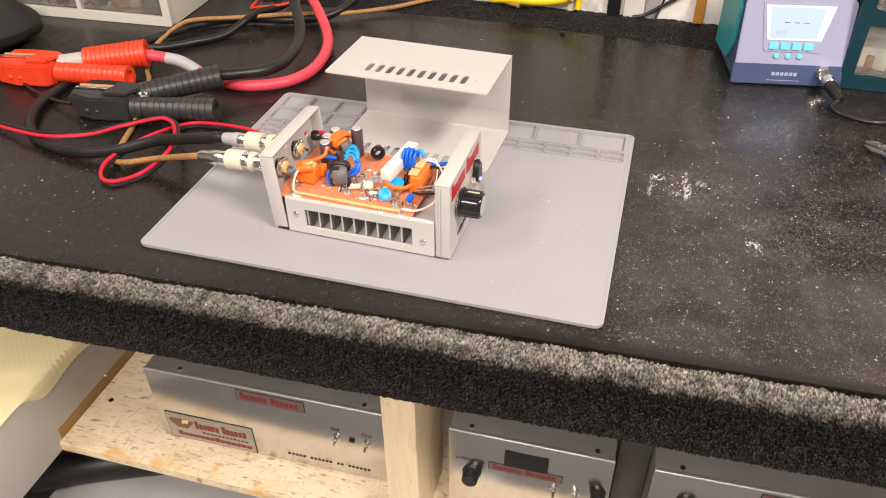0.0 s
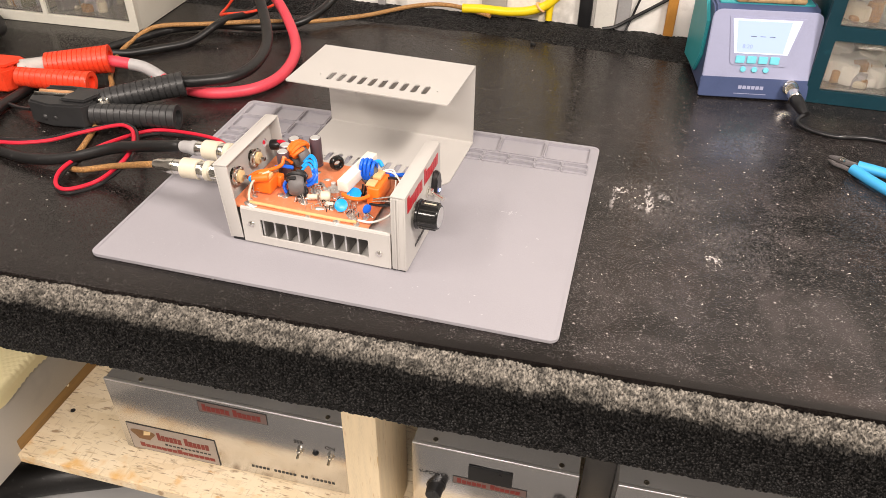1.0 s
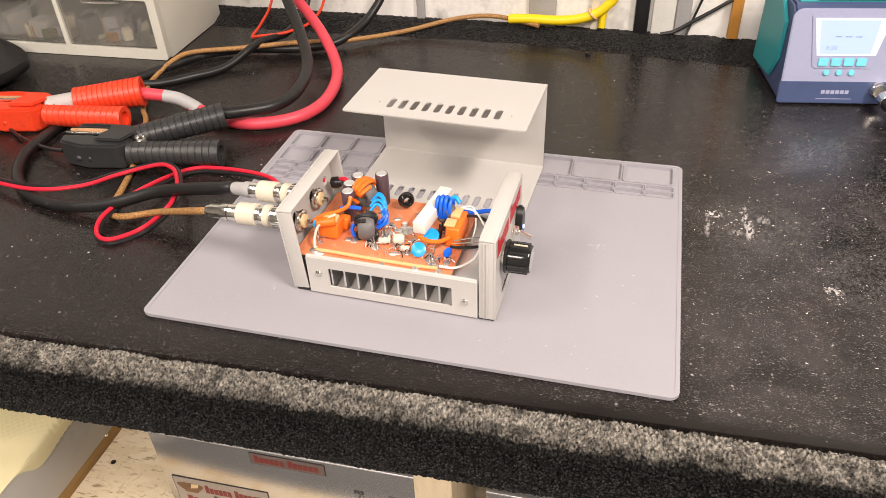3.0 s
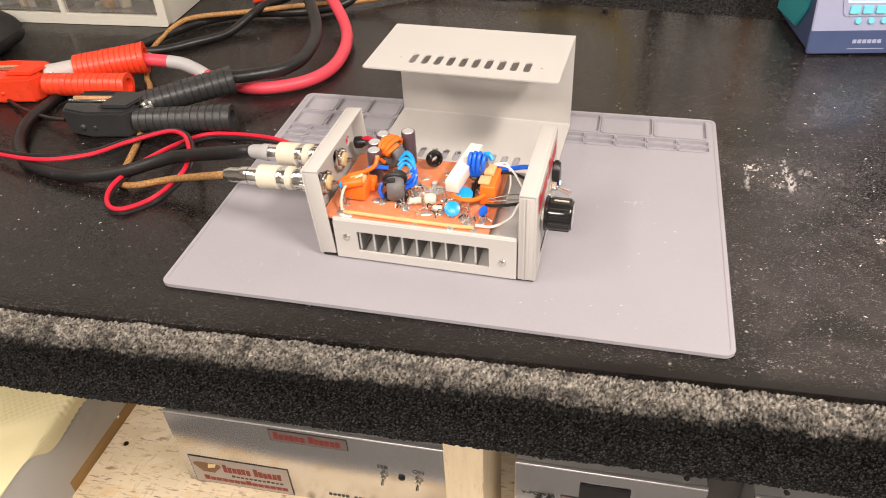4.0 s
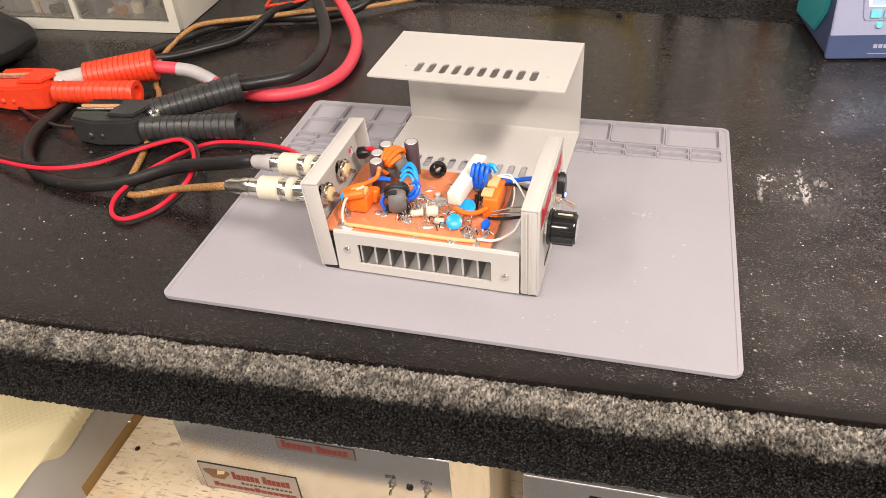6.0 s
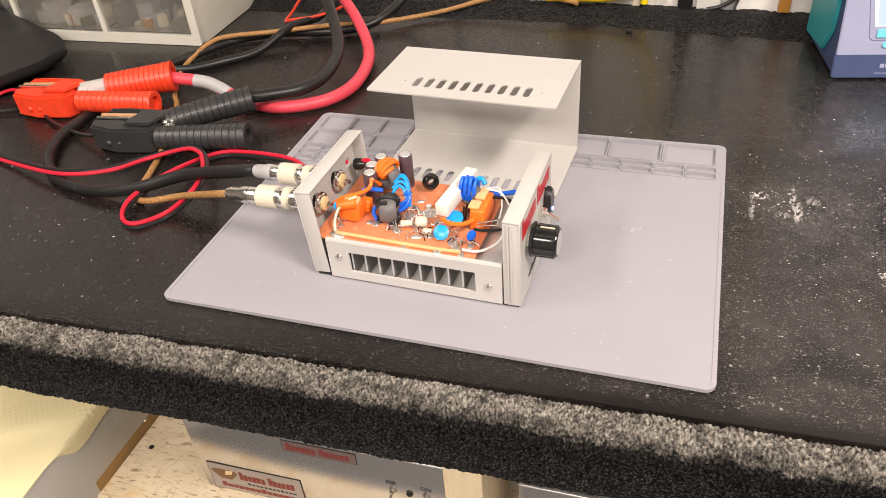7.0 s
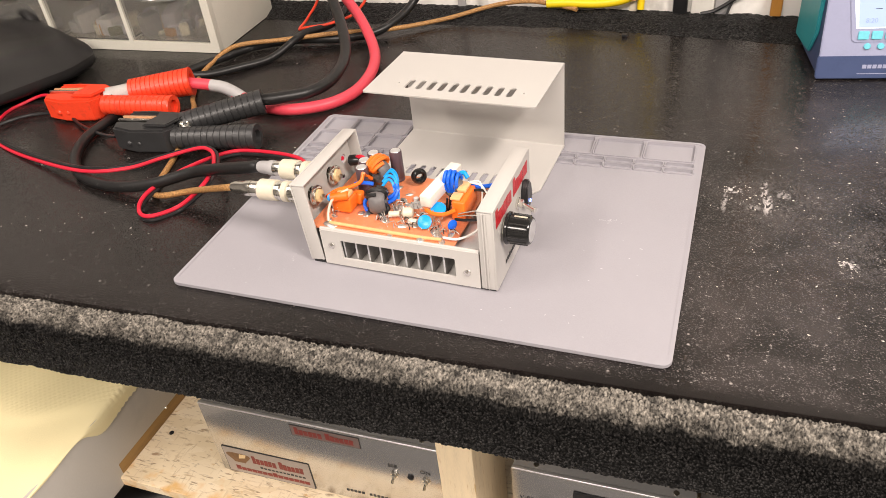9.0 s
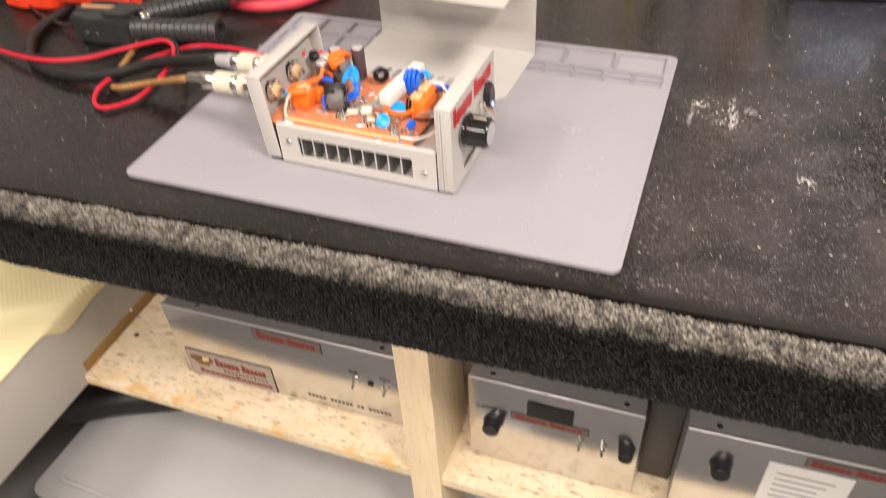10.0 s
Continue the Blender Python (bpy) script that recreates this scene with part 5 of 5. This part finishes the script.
def drawer_cabinet(label, m, W, H, D, cols, rows, frame_mat, rail, dw, dh, gap, junk, content, fills):
    ob = thing("parts_cabinet", label, "parts cabinet", m, "parts drawer cabinets")
    part("side", box(0, 0.004, 0.004, D, 0, H, 0.0012), frame_mat, ob)
    part("side", box(W - 0.004, W, 0.004, D, 0, H, 0.0012), frame_mat, ob)
    part("top", box(0.0042, W - 0.0042, 0.004, D, H - 0.004, H, 0.001), frame_mat, ob)
    part("bottom", box(0.0042, W - 0.0042, 0.004, D, 0, 0.004, 0.001), frame_mat, ob)
    part("back", box(0.0042, W - 0.0042, D - 0.003, D, 0.0042, H - 0.0042), frame_mat, ob)
    x0 = (W - cols * dw - (cols - 1) * gap) / 2
    holes = [rounded(x0 + c * (dw + gap), x0 + c * (dw + gap) + dw, rail + r * (dh + gap), rail + r * (dh + gap) + dh, 0.002, 2) for c in range(cols) for r in range(rows)]
    part("face_frame", plate(rounded(0, W, 0, H, 0.004, 3), holes, 0, 0.010, Matrix(((1, 0, 0, 0), (0, 0, -1, 0.0038), (0, 1, 0, 0), (0, 0, 0, 1)))), frame_mat, ob)
    rnd = random.Random(junk)
    for c in range(cols):
        for r in range(rows):
            xa, za = x0 + c * (dw + gap) + 0.001, rail + r * (dh + gap) + 0.001
            dr = thing("drawer", "", "")
            dr.parent = ob
            tagged(dr, "clear plastic drawer with loose parts")
            part("front", box(xa, xa + dw - 0.002, -0.004, -0.0015, za, za + dh - 0.002, 0.0008), CLEAR, dr)
            part("tray", box(xa + 0.001, xa + dw - 0.003, -0.001, D - 0.01, za, za + 0.0015), CLEAR, dr)
            part("lip", box(xa + dw * 0.3, xa + dw * 0.7, -0.010, -0.0042, za + dh - 0.006, za + dh - 0.0035, 0.0008), CLEAR, dr)
            for k in range(content):
                s = rnd.uniform(0.007, 0.015)
                px, py = rnd.uniform(xa + 0.015, xa + dw - 0.017), rnd.uniform(0.016, min(0.06, D - 0.03))
                b = box(-s, s, -s * 0.7, s * 0.7, 0, s * rnd.uniform(0.5, 2.2), s * 0.25)
                part("loose_part", b, rnd.choice(fills), dr, m=pose(px, py, za + 0.0018, 0, 0, rnd.uniform(0, 180)))
    return ob


drawer_cabinet("off-white cabinet with clear parts drawers", pose(-0.6665, 0.4400, T + 0.0005, 0, 0, 2.5), 0.420, 0.230, 0.150, 3, 3, OFFWHITE, 0.013, 0.128, 0.064, 0.006, 5, 16, (GREY_SLEEVE, SILICONE, BROWN, CREAM, FERRITE, OLIVE, FERRITE))
drawer_cabinet("dark teal cabinet with clear parts drawers", pose(0.618, 0.496, T + 0.0005, 0, 0, 0.0), 0.300, 0.280, 0.125, 3, 3, DARK_TEAL, 0.016, 0.080, 0.060, 0.016, 9, 22, (PAPER, CREAM, PAPER, WHITE, SILICONE, BROWN))


# ---- cutters ----
def flush_cutters():
    ob = thing("flush_cutters", "small flush cutters with sky-blue grips", "cutters", pose(0.641, 0.340, T + 0.0012, 0, 0, -36))
    part("jaw", prism([(-0.014, 0.000), (-0.004, 0.0065), (0.006, 0.005), (0.016, 0.008), (0.018, 0.003), (0.004, -0.001)], 0.004, 0.008, 0.0008), FERRITE, ob)
    part("jaw", prism([(-0.014, -0.0005), (-0.004, -0.0065), (0.006, -0.005), (0.016, -0.008), (0.018, -0.003), (0.004, 0.0005)], 0.001, 0.0038, 0.0008), FERRITE, ob)
    part("pivot", lathe([(0.0038, 0), (0.0036, 0.001), (0.002, 0.0014), (0, 0.0014)], 16, pose(0, 0, 0.0081)), CHROME, ob, "steel pivot rivet")
    for s in (-1, 1):
        pts = [(0.014, s * 0.005), (0.040, s * 0.013), (0.080, s * 0.021), (0.115, s * 0.018)]
        bm = bmesh.new()
        tube([(x, y, 0.0058) for x, y in pts], 0.0052, 12, 8, bm)
        part("grip", bm, HANDLE_BLUE, ob, "sky-blue moulded grip")
    return ob


flush_cutters()


# ---- black bag ----
def bag():
    bm = bmesh.new()
    bmesh.ops.create_uvsphere(bm, u_segments=48, v_segments=28, radius=1)
    for v in bm.verts:
        x, y, zz = v.co
        sx = math.copysign(abs(x) ** 0.45, x)
        sy = math.copysign(abs(y) ** 0.45, y)
        h = max(0.0, 1 - x * x - y * y) ** 0.5
        w = 1 + 0.05 * noise.noise(Vector((x * 2.2, y * 2.2, 1.5)))
        zt = 0.021 + math.copysign(0.021 * abs(zz) ** 0.75, zz) + (0.012 * noise.noise(Vector((x * 1.7, y * 2.4, 0))) if zz > 0.2 else 0)
        v.co = Vector((sx * 0.160 * w, sy * 0.108 * w, max(0.0, zt)))
    return single("leatherette_bag", bm, LEATHER, "soft black leatherette bag lying on the bench", "bag", pose(-0.5520, 0.3400, T + 0.0005, 0, 0, -23))


bag()
cable("bag_strap", "black webbing strap behind the bag", [(-0.72, 0.44, z + 0.02), (-0.62, 0.455, z + 0.045), (-0.565, 0.445, z + 0.050), (-0.535, 0.425, z + 0.030), (-0.53, 0.40, z + 0.022)], 0.008, LEATHER, 10)


# ---- against the wall ----
yc = thing("yellow_cord", "thick yellow rubber cord looped along the wall", "cable")
part("cord", tube([(0.172, 0.612, z + 0.0240), (0.200, 0.614, z + 0.0250), (0.240, 0.616, z + 0.0245), (0.272, 0.618, z + 0.030), (0.296, 0.620, z + 0.044), (0.31, 0.621, z + 0.075), (0.315, 0.621, z + 0.20)], 0.0062, 12), YELLOW, yc)
part("tie", torus((0.281, 0.6185, z + 0.0345), (0.7, 0, 0.7), 0.0072, 0.0016, 18, 6), TAN, yc, "tan cable tie")
part("tail", tube([(0.296, 0.6235, z + 0.045), (0.2935, 0.6235, z + 0.030), (0.2930, 0.6225, z + 0.016)], 0.0048, 10), YELLOW, yc)
single("paper_tag", box(0.2785, 0.2875, 0.625, 0.6262, z + 0.012, z + 0.060), CREAM, "cream paper tag against the wall", "tag")
single("black_conduit", box(0.333, 0.351, 0.622, 0.6315, z + 0.010, 2.45, 0.003), BLACK, "black plastic conduit on the wall", "conduit", kind="structure")
for x0, x1, mt, lab in ((0.040, 0.052, GREY_SLEEVE, "grey"), (0.196, 0.232, GREY_SLEEVE, "grey"), (0.384, 0.402, GREY_SLEEVE, "grey"), (0.355, 0.383, WHITE, "white")):
    single("wall_batten", box(x0, x1, 0.626, 0.6317, z + 0.010, 2.45, 0.002), mt, lab + " painted strip on the block wall", "strip", kind="structure")
ORANGE_WOOD = mat("orange_varnished_wood", (0.52, 0.24, 0.05), 0.45, var=0.2, scale=30, bump=0.1, stretch=(4, 4, 0.4))
single("timber_strip", box(0.449, 0.462, 0.620, 0.6316, z + 0.012, 2.0, 0.001), ORANGE_WOOD, "orange varnished timber strip on the wall", "strip", kind="structure")
cable("wall_wire", "black wire hanging across the wall", [(0.368, 0.617, z + 0.014), (0.385, 0.620, z + 0.018), (0.408, 0.622, z + 0.033), (0.440, 0.623, z + 0.055), (0.50, 0.624, z + 0.10), (0.56, 0.624, z + 0.20)], 0.0024, BLACK, 8)
cable("wall_wire", "thin black wire hanging down the wall", [(0.399, 0.613, z + 0.015), (0.4046, 0.6245, z + 0.0300), (0.411, 0.626, z + 0.052), (0.43, 0.627, z + 0.12), (0.44, 0.628, z + 0.25)], 0.0016, BLACK, 8)
single("screw_nut", box(0.279, 0.2855, 0.564, 0.570, T + 0.0004, T + 0.0045, 0.001), BLACK, "small black plastic cap on the vinyl", "cap")


# ---- crumbs of plaster and solder ----
def crumbs():
    rnd = random.Random(11)
    bm = bmesh.new()
    spots = [(0.428, 0.232, 0.016, 26), (0.455, 0.226, 0.020, 34), (0.5145, 0.143, 0.012, 22), (0.330, 0.160, 0.012, 0), (0.52, 0.24, 0.10, 90), (0.48, 0.10, 0.09, 60), (0.58, 0.20, 0.10, 60), (-0.13, 0.09, 0.06, 26), (-0.20, 0.06, 0.08, 26), (-0.05, 0.30, 0.16, 30), (0.30, 0.50, 0.14, 34), (0.10, 0.45, 0.15, 26)]
    for cx, cy, s, n in spots:
        for _ in range(n):
            x, y = rnd.gauss(cx, s * 0.6), rnd.gauss(cy, s * 0.6)
            if (-0.004 < x < 0.41 and -0.01 < y < 0.31) or y < seam(x) + 0.004 or y > 0.57:
                continue
            if 0.475 < x and y > 0.45 or x < -0.23 and y > 0.44:
                continue
            r = abs(rnd.gauss(0, 0.00028)) + 0.00014
            a = rnd.uniform(0, 3.14)
            vs = [bm.verts.new((x + r * rnd.uniform(0.7, 1.6) * math.cos(a + k * 1.571) * (1.7 if k % 2 else 0.7), y + r * rnd.uniform(0.7, 1.3) * math.sin(a + k * 1.571) * (1.7 if k % 2 else 0.7), T + 0.0001)) for k in range(4)]
            top = bm.verts.new((x, y, T + 0.0002 + r * 0.5))
            for k in range(4):
                bm.faces.new((vs[k], vs[(k + 1) % 4], top))
    return single("crumbs", bm, DUST, "white plaster crumbs scattered on black vinyl", "crumbs", kind="stuff")


crumbs()


def mat_scuffs():
    rnd = random.Random(21)
    bm = bmesh.new()
    top = T + 0.00325
    for cx, cy, sx, sy, n in ((0.333, 0.160, 0.010, 0.003, 20), (0.350, 0.120, 0.03, 0.03, 14), (0.06, 0.03, 0.03, 0.015, 12), (0.30, 0.03, 0.05, 0.02, 14), (0.09, 0.055, 0.012, 0.008, 10)):
        for _ in range(n):
            x, y = rnd.gauss(cx, sx * 0.6), rnd.gauss(cy, sy * 0.6)
            if not (0.008 < x < 0.394 and 0.008 < y < 0.21) or (0.095 < x < 0.29 and y > 0.045):
                continue
            r, a = abs(rnd.gauss(0, 0.00028)) + 0.00012, rnd.gauss(0.5, 0.5)
            u, v = Vector((math.cos(a), math.sin(a), 0)) * r * 2.2, Vector((-math.sin(a), math.cos(a), 0)) * r * 0.7
            c = Vector((x, y, top))
            vs = [bm.verts.new(c + p) for p in (u, v, -u, -v)]
            bm.faces.new(vs)
            tip = bm.verts.new(c + Vector((0, 0, 0.00012)))
            for k in range(4):
                bm.faces.new((vs[k], vs[(k + 1) % 4], tip))
    return single("powder_flakes", bm, PALE_POWDER, "pale powder flakes on the grey mat", "flakes", kind="stuff")


PALE_POWDER = mat("pale_powder", (0.52, 0.50, 0.53), 0.8, var=0.05, bump=0.1)
mat_scuffs()


# ---- amplifiers on the shelf ----
UP = Matrix(((1, 0, 0, 0), (0, 0, -1, 0), (0, 1, 0, 0), (0, 0, 0, 1)))   # x across, y up, z towards the room


def shelf_amp(m, W, H, D, label, screws):
    ob = thing("boxed_amplifier", label, "amplifier", m, "amplifiers on the shelf")
    fp = part("front_panel", box(0, W, 0, 0.0040, 0.001, H, 0.0014), STEEL, ob, "brushed aluminium front panel")
    part("case", box(0.001, W - 0.001, 0.0042, D, 0.001, H - 0.0008, 0.0012), CASE, ob)
    # added pale strip draws the highlight along the panel's bevelled top
    part("edge_highlight", box(0.0006, W - 0.0006, -0.0006, 0.0040, H - 0.0020, H + 0.0006, 0.0010, seg=3), ALU, fp, "bright aluminium strip added for the highlight on the panel edge")
    for x in screws:
        part("screw", lathe([(0.0034, 0), (0.0030, 0.0012), (0.0012, 0.0016), (0, 0.0012)], 14, pose(x, 0.010, H - 0.0008)), CHROME, ob)
    return ob, fp


def label_plate(fp, x0, x1, z0, z1, picture=False):
    base = part("label", prism([(x0, z0), (x1, z0), (x1, z1), (x0, z1)], 0.0002, 0.0005, 0, UP), INK, fp, "printed brand label with dark border")
    part("label_field", prism([(x0 + 0.001, z0 + 0.001), (x1 - 0.001, z0 + 0.001), (x1 - 0.001, z1 - 0.001), (x0 + 0.001, z1 - 0.001)], 0.0006, 0.0008, 0, UP), LABEL_BG if picture else LABEL_DARK, base)
    h, w = z1 - z0, x1 - x0
    if picture:
        blob = [(x0 + w * (0.17 + 0.12 * math.cos(a) * (1 + 0.3 * math.sin(3 * a))), z0 + h * (0.62 + 0.24 * math.sin(a) * (1 + 0.25 * math.cos(2 * a)))) for a in (2 * math.pi * k / 22 for k in range(22))]
        part("picture", prism(blob, 0.0009, 0.0010, 0, UP), LABEL_BROWN, base)
        bars(base, UP @ pose(x0 + w * 0.33, z0 + h * 0.52, 0.0009), w * 0.62, h * 0.30, LABEL_RED, 2)
        part("picture_highlight", prism([(x0 + w * 0.17, z0 + h * 0.60), (x0 + w * 0.25, z0 + h * 0.66), (x0 + w * 0.27, z0 + h * 0.80), (x0 + w * 0.19, z0 + h * 0.78)], 0.0011, 0.0012, 0, UP), SOCKET, base)
        for k in range(12):
            part("small_print", box(x0 + w * (0.40 + k * 0.044), x0 + w * (0.432 + k * 0.044), z0 + h * 0.36, z0 + h * (0.44 if k in (0, 8) else 0.42), 0.0009, 0.0010), INK, base, m=UP)
        for k in range(14):
            part("small_print", box(x0 + w * (0.10 + k * 0.061), x0 + w * (0.155 + k * 0.061), z0 + h * 0.13, z0 + h * (0.30 if k in (0, 7) else 0.25), 0.0009, 0.0010), LABEL_RED, base, m=UP)
    else:
        bars(base, UP @ pose(x0 + w * 0.06, z0 + h * 0.20, 0.0009), w * 0.90, h * 0.62, LABEL_RED, 2)


def toggle(parent, x, z_):
    t = part("toggle", lathe([(0, 0), (0.0050, 0), (0.0050, 0.002), (0.0034, 0.0024), (0.0034, 0.006), (0, 0.006)], 8, UP @ pose(x, z_, 0)), CHROME, parent, "small nickel toggle switch")
    part("lever", rod(UP @ Vector((x, z_, 0.005)), UP @ Vector((x, z_ - 0.004, 0.0115)), 0.0014, 8, 0.0018), CHROME, t)


def dial(parent, x, z_, r=0.0105):
    k = part("knob", lathe([(0, 0), (r * 1.1, 0), (r * 1.1, 0.002), (r, 0.003), (r * 0.9, 0.015), (r * 0.8, 0.016), (0, 0.016)], 22, UP @ pose(x, z_, 0)), BLACK, parent, "black control knob")
    part("pointer", box(x - 0.0010, x + 0.0010, z_, z_ + r * 0.9, 0.0161, 0.0168), BLACK, k, m=UP)


a1, f1 = shelf_amp(pose(-0.161, 0.1125, SH + 0.0004, 0, 0, 1.7), 0.338, 0.1345, 0.40, "large brushed aluminium amplifier with brand labels", (0.048, 0.298))
label_plate(f1, 0.1290, 0.2220, 0.1090, 0.1290)
label_plate(f1, 0.0105, 0.1395, 0.0030, 0.0545, True)
for x in (0.2600, 0.3005):
    toggle(f1, x, 0.0740)
lettering("SSB", 0.0085, INK, f1, UP @ pose(0.2590, 0.0860, 0.0003), "switch_name")
lettering("ON", 0.0085, INK, f1, UP @ pose(0.3005, 0.0860, 0.0003), "switch_name")
part("indicator", lathe([(0.0042, 0), (0.0040, 0.002), (0.002, 0.0034), (0, 0.0036)], 14, UP @ pose(0.2805, 0.0745, 0)), BLACK, f1)
for k in range(22):
    if k not in (5, 12, 15):
        part("small_print", box(0.186 + k * 0.0053, 0.1898 + k * 0.0053, 0.0165, 0.0200, 0.0002, 0.0004), INK, f1, m=UP)

a2, f2 = shelf_amp(pose(0.2480, 0.1125, SH + 0.0004, 0, 0, 1.5), 0.191, 0.1500, 0.40, "brushed aluminium amplifier with meter window and knobs", (0.026, 0.170))
dial(f2, 0.0290, 0.0790)
lettering("V-POWER", 0.0080, INK, f2, UP @ pose(0.0260, 0.0985, 0.0003), "knob_name")
mw = part("meter_window", prism(rounded(0.0675, 0.1185, 0.1065, 0.1315, 0.001, 2), 0.0002, 0.0030, 0.0006, UP), BLACK, f2, "dark meter window")
label_plate(f2, 0.0490, 0.1365, 0.0920, 0.1055)
toggle(f2, 0.1280, 0.0815)
toggle(f2, 0.1530, 0.0815)
dial(f2, 0.1780, 0.0900, 0.0085)

# added plate, no real part: its dark tone stands for the gap's shade
GAP_SHADE = mat("gap_shade_grey", (0.07, 0.066, 0.063), 0.45, 0.4, var=0.15, scale=18, bump=0.08)
single("gap_shade_plate", box(0.4420, 0.4770, 0.1500, 0.1530, SH + 0.0004, SH + 0.152, 0.0008), GAP_SHADE, "added dark plate standing in for the dark gap between two amplifiers", "divider")

a3, f3 = shelf_amp(pose(0.4790, 0.1120, SH + 0.0004, 0, 0, 2.6), 0.26, 0.1585, 0.40, "brushed aluminium amplifier with white paper note", (0.030, 0.23))
dial(f3, 0.0400, 0.1120)
label_plate(f3, 0.1120, 0.2000, 0.1390, 0.1530)
part("paper_note", box(0.0820, 0.1600, 0.062, 0.1335, 0.0003, 0.0007), PAPER, f3, "white paper note", m=UP)
for k in range(5):
    part("print_line", box(0.092, 0.146 - 0.006 * (k % 3), 0.117 - k * 0.010, 0.1195 - k * 0.010, 0.0008, 0.0009), SILICONE, f3, m=UP)


# ---- pulled-out drawer with yellow foam ----
def foam_drawer():
    ob = thing("pulled_out_drawer", "grey painted drawer lined with yellow waffle foam", "drawer", pose(-0.3165, -0.26, SH - 0.016, 0, 0, 0))
    L, Dp, H = 0.62, 0.52, 0.125
    part("side", box(0.003, 0.0200, 0, Dp, 0.0, H, 0.0012), GREY_PAINT, ob)
    part("side", box(-L, -L + 0.016, 0, Dp, 0.0, H, 0.0012), GREY_PAINT, ob)
    part("front", box(-L + 0.0165, 0.0025, 0, 0.016, 0.0, H, 0.0012), GREY_PAINT, ob)
    part("base", box(-L + 0.0165, 0.0025, 0.0165, Dp, 0.004, 0.012), GREY_PAINT, ob)
    for y, h in ((0.432, 0.0345),):
        part("screw", lathe([(0.0026, 0), (0.0022, 0.0008), (0, 0.001)], 12, along((0.0200, y, h), (0.05, y, h))), CHROME, ob)
    # foam sheet: flat in front, raised waffle cells behind
    nx, ny = 250, 210
    xs, ys = np.linspace(-L + 0.017, 0.0185, nx), np.linspace(0.02, Dp, ny)
    X, Y = np.meshgrid(xs, ys, indexing="ij")
    edge = 0.325 + 0.02 * np.sin(X * 14) + 0.012 * np.sin(X * 31 + 1)
    up = 1 / (1 + np.exp(-(Y - edge) / 0.006))
    cell = np.sin(X * 2 * np.pi / 0.0085) * np.sin(Y * 2 * np.pi / 0.0085)
    wrinkle = np.array([[noise.noise(Vector((x * 9, y * 9, 4))) for y in ys] for x in xs])
    side = np.clip((X + 0.010) / 0.0285, 0, 1)
    Z = H + 0.004 + up * (0.006 + 0.0016 * cell * np.clip((Y - edge) / 0.02, 0, 1)) + wrinkle * 0.006 - side ** 2 * (0.003 + 0.004 * up)
    # the raised part hangs over the side, the flat part ends at its top edge
    hang = 0.0025 + 0.022 / (1 + np.exp(-(ys - 0.312) / 0.006)) + 0.002 * np.sin(ys * 60)
    fall = np.linspace(0.12, 1.0, 10)
    nx += len(fall)
    X = np.vstack([X, np.array([0.0200 + 0.0022 * min(1, 2.5 * f) + 0 * ys for f in fall])])
    Y = np.vstack([Y, np.repeat(ys[None], len(fall), 0)])
    Z = np.vstack([Z, Z[-1][None] - fall[:, None] * hang[None]])
    idx = np.arange(nx * ny).reshape(nx, ny)
    quads = np.stack([idx[:-1, :-1], idx[1:, :-1], idx[1:, 1:], idx[:-1, 1:]], -1).reshape(-1, 4)
    me = bpy.data.meshes.new("foam_lining")
    me.from_pydata(np.stack([X, Y, Z], -1).reshape(-1, 3).tolist(), [], quads.tolist())
    me.polygons.foreach_set("use_smooth", np.ones(len(quads), bool))
    me.materials.append(CLOTH)
    f = new("foam_lining", me)
    f.parent = ob
    tagged(f, "pale yellow waffle-textured foam")
    return ob


foam_drawer()


# ---- tote under the shelf ----
def tote():
    ob = thing("storage_tote", "grey plastic storage tote with lid on the floor", "storage box", pose(-0.386, -0.050, 0.0005, 0, 0, -1.5))
    W, D, H = 0.66, 0.42, 0.297
    bm = prism(rounded(0.02, W - 0.02, 0.02, D - 0.02, 0.03, 5), 0, H - 0.03, 0.004)
    part("body", bm, TOTE, ob)
    part("lid_rim", prism(rounded(0.0, W, 0.0, D, 0.020, 6), H - 0.030, H - 0.012, 0.004), TOTE, ob)
    part("lid_top", prism(rounded(0.030, W - 0.03, 0.026, D - 0.03, 0.014, 6), H - 0.0119, H, 0.005), TOTE, ob, "raised pale grey lid")
    return ob


tote()
cable("black_hose", "thick black cable lying on the tote", [(-0.40, 0.07, 0.325), (-0.335, 0.105, 0.326), (-0.27, 0.135, 0.325), (-0.17, 0.18, 0.325), (-0.06, 0.24, 0.325)], 0.027, RUBBER)
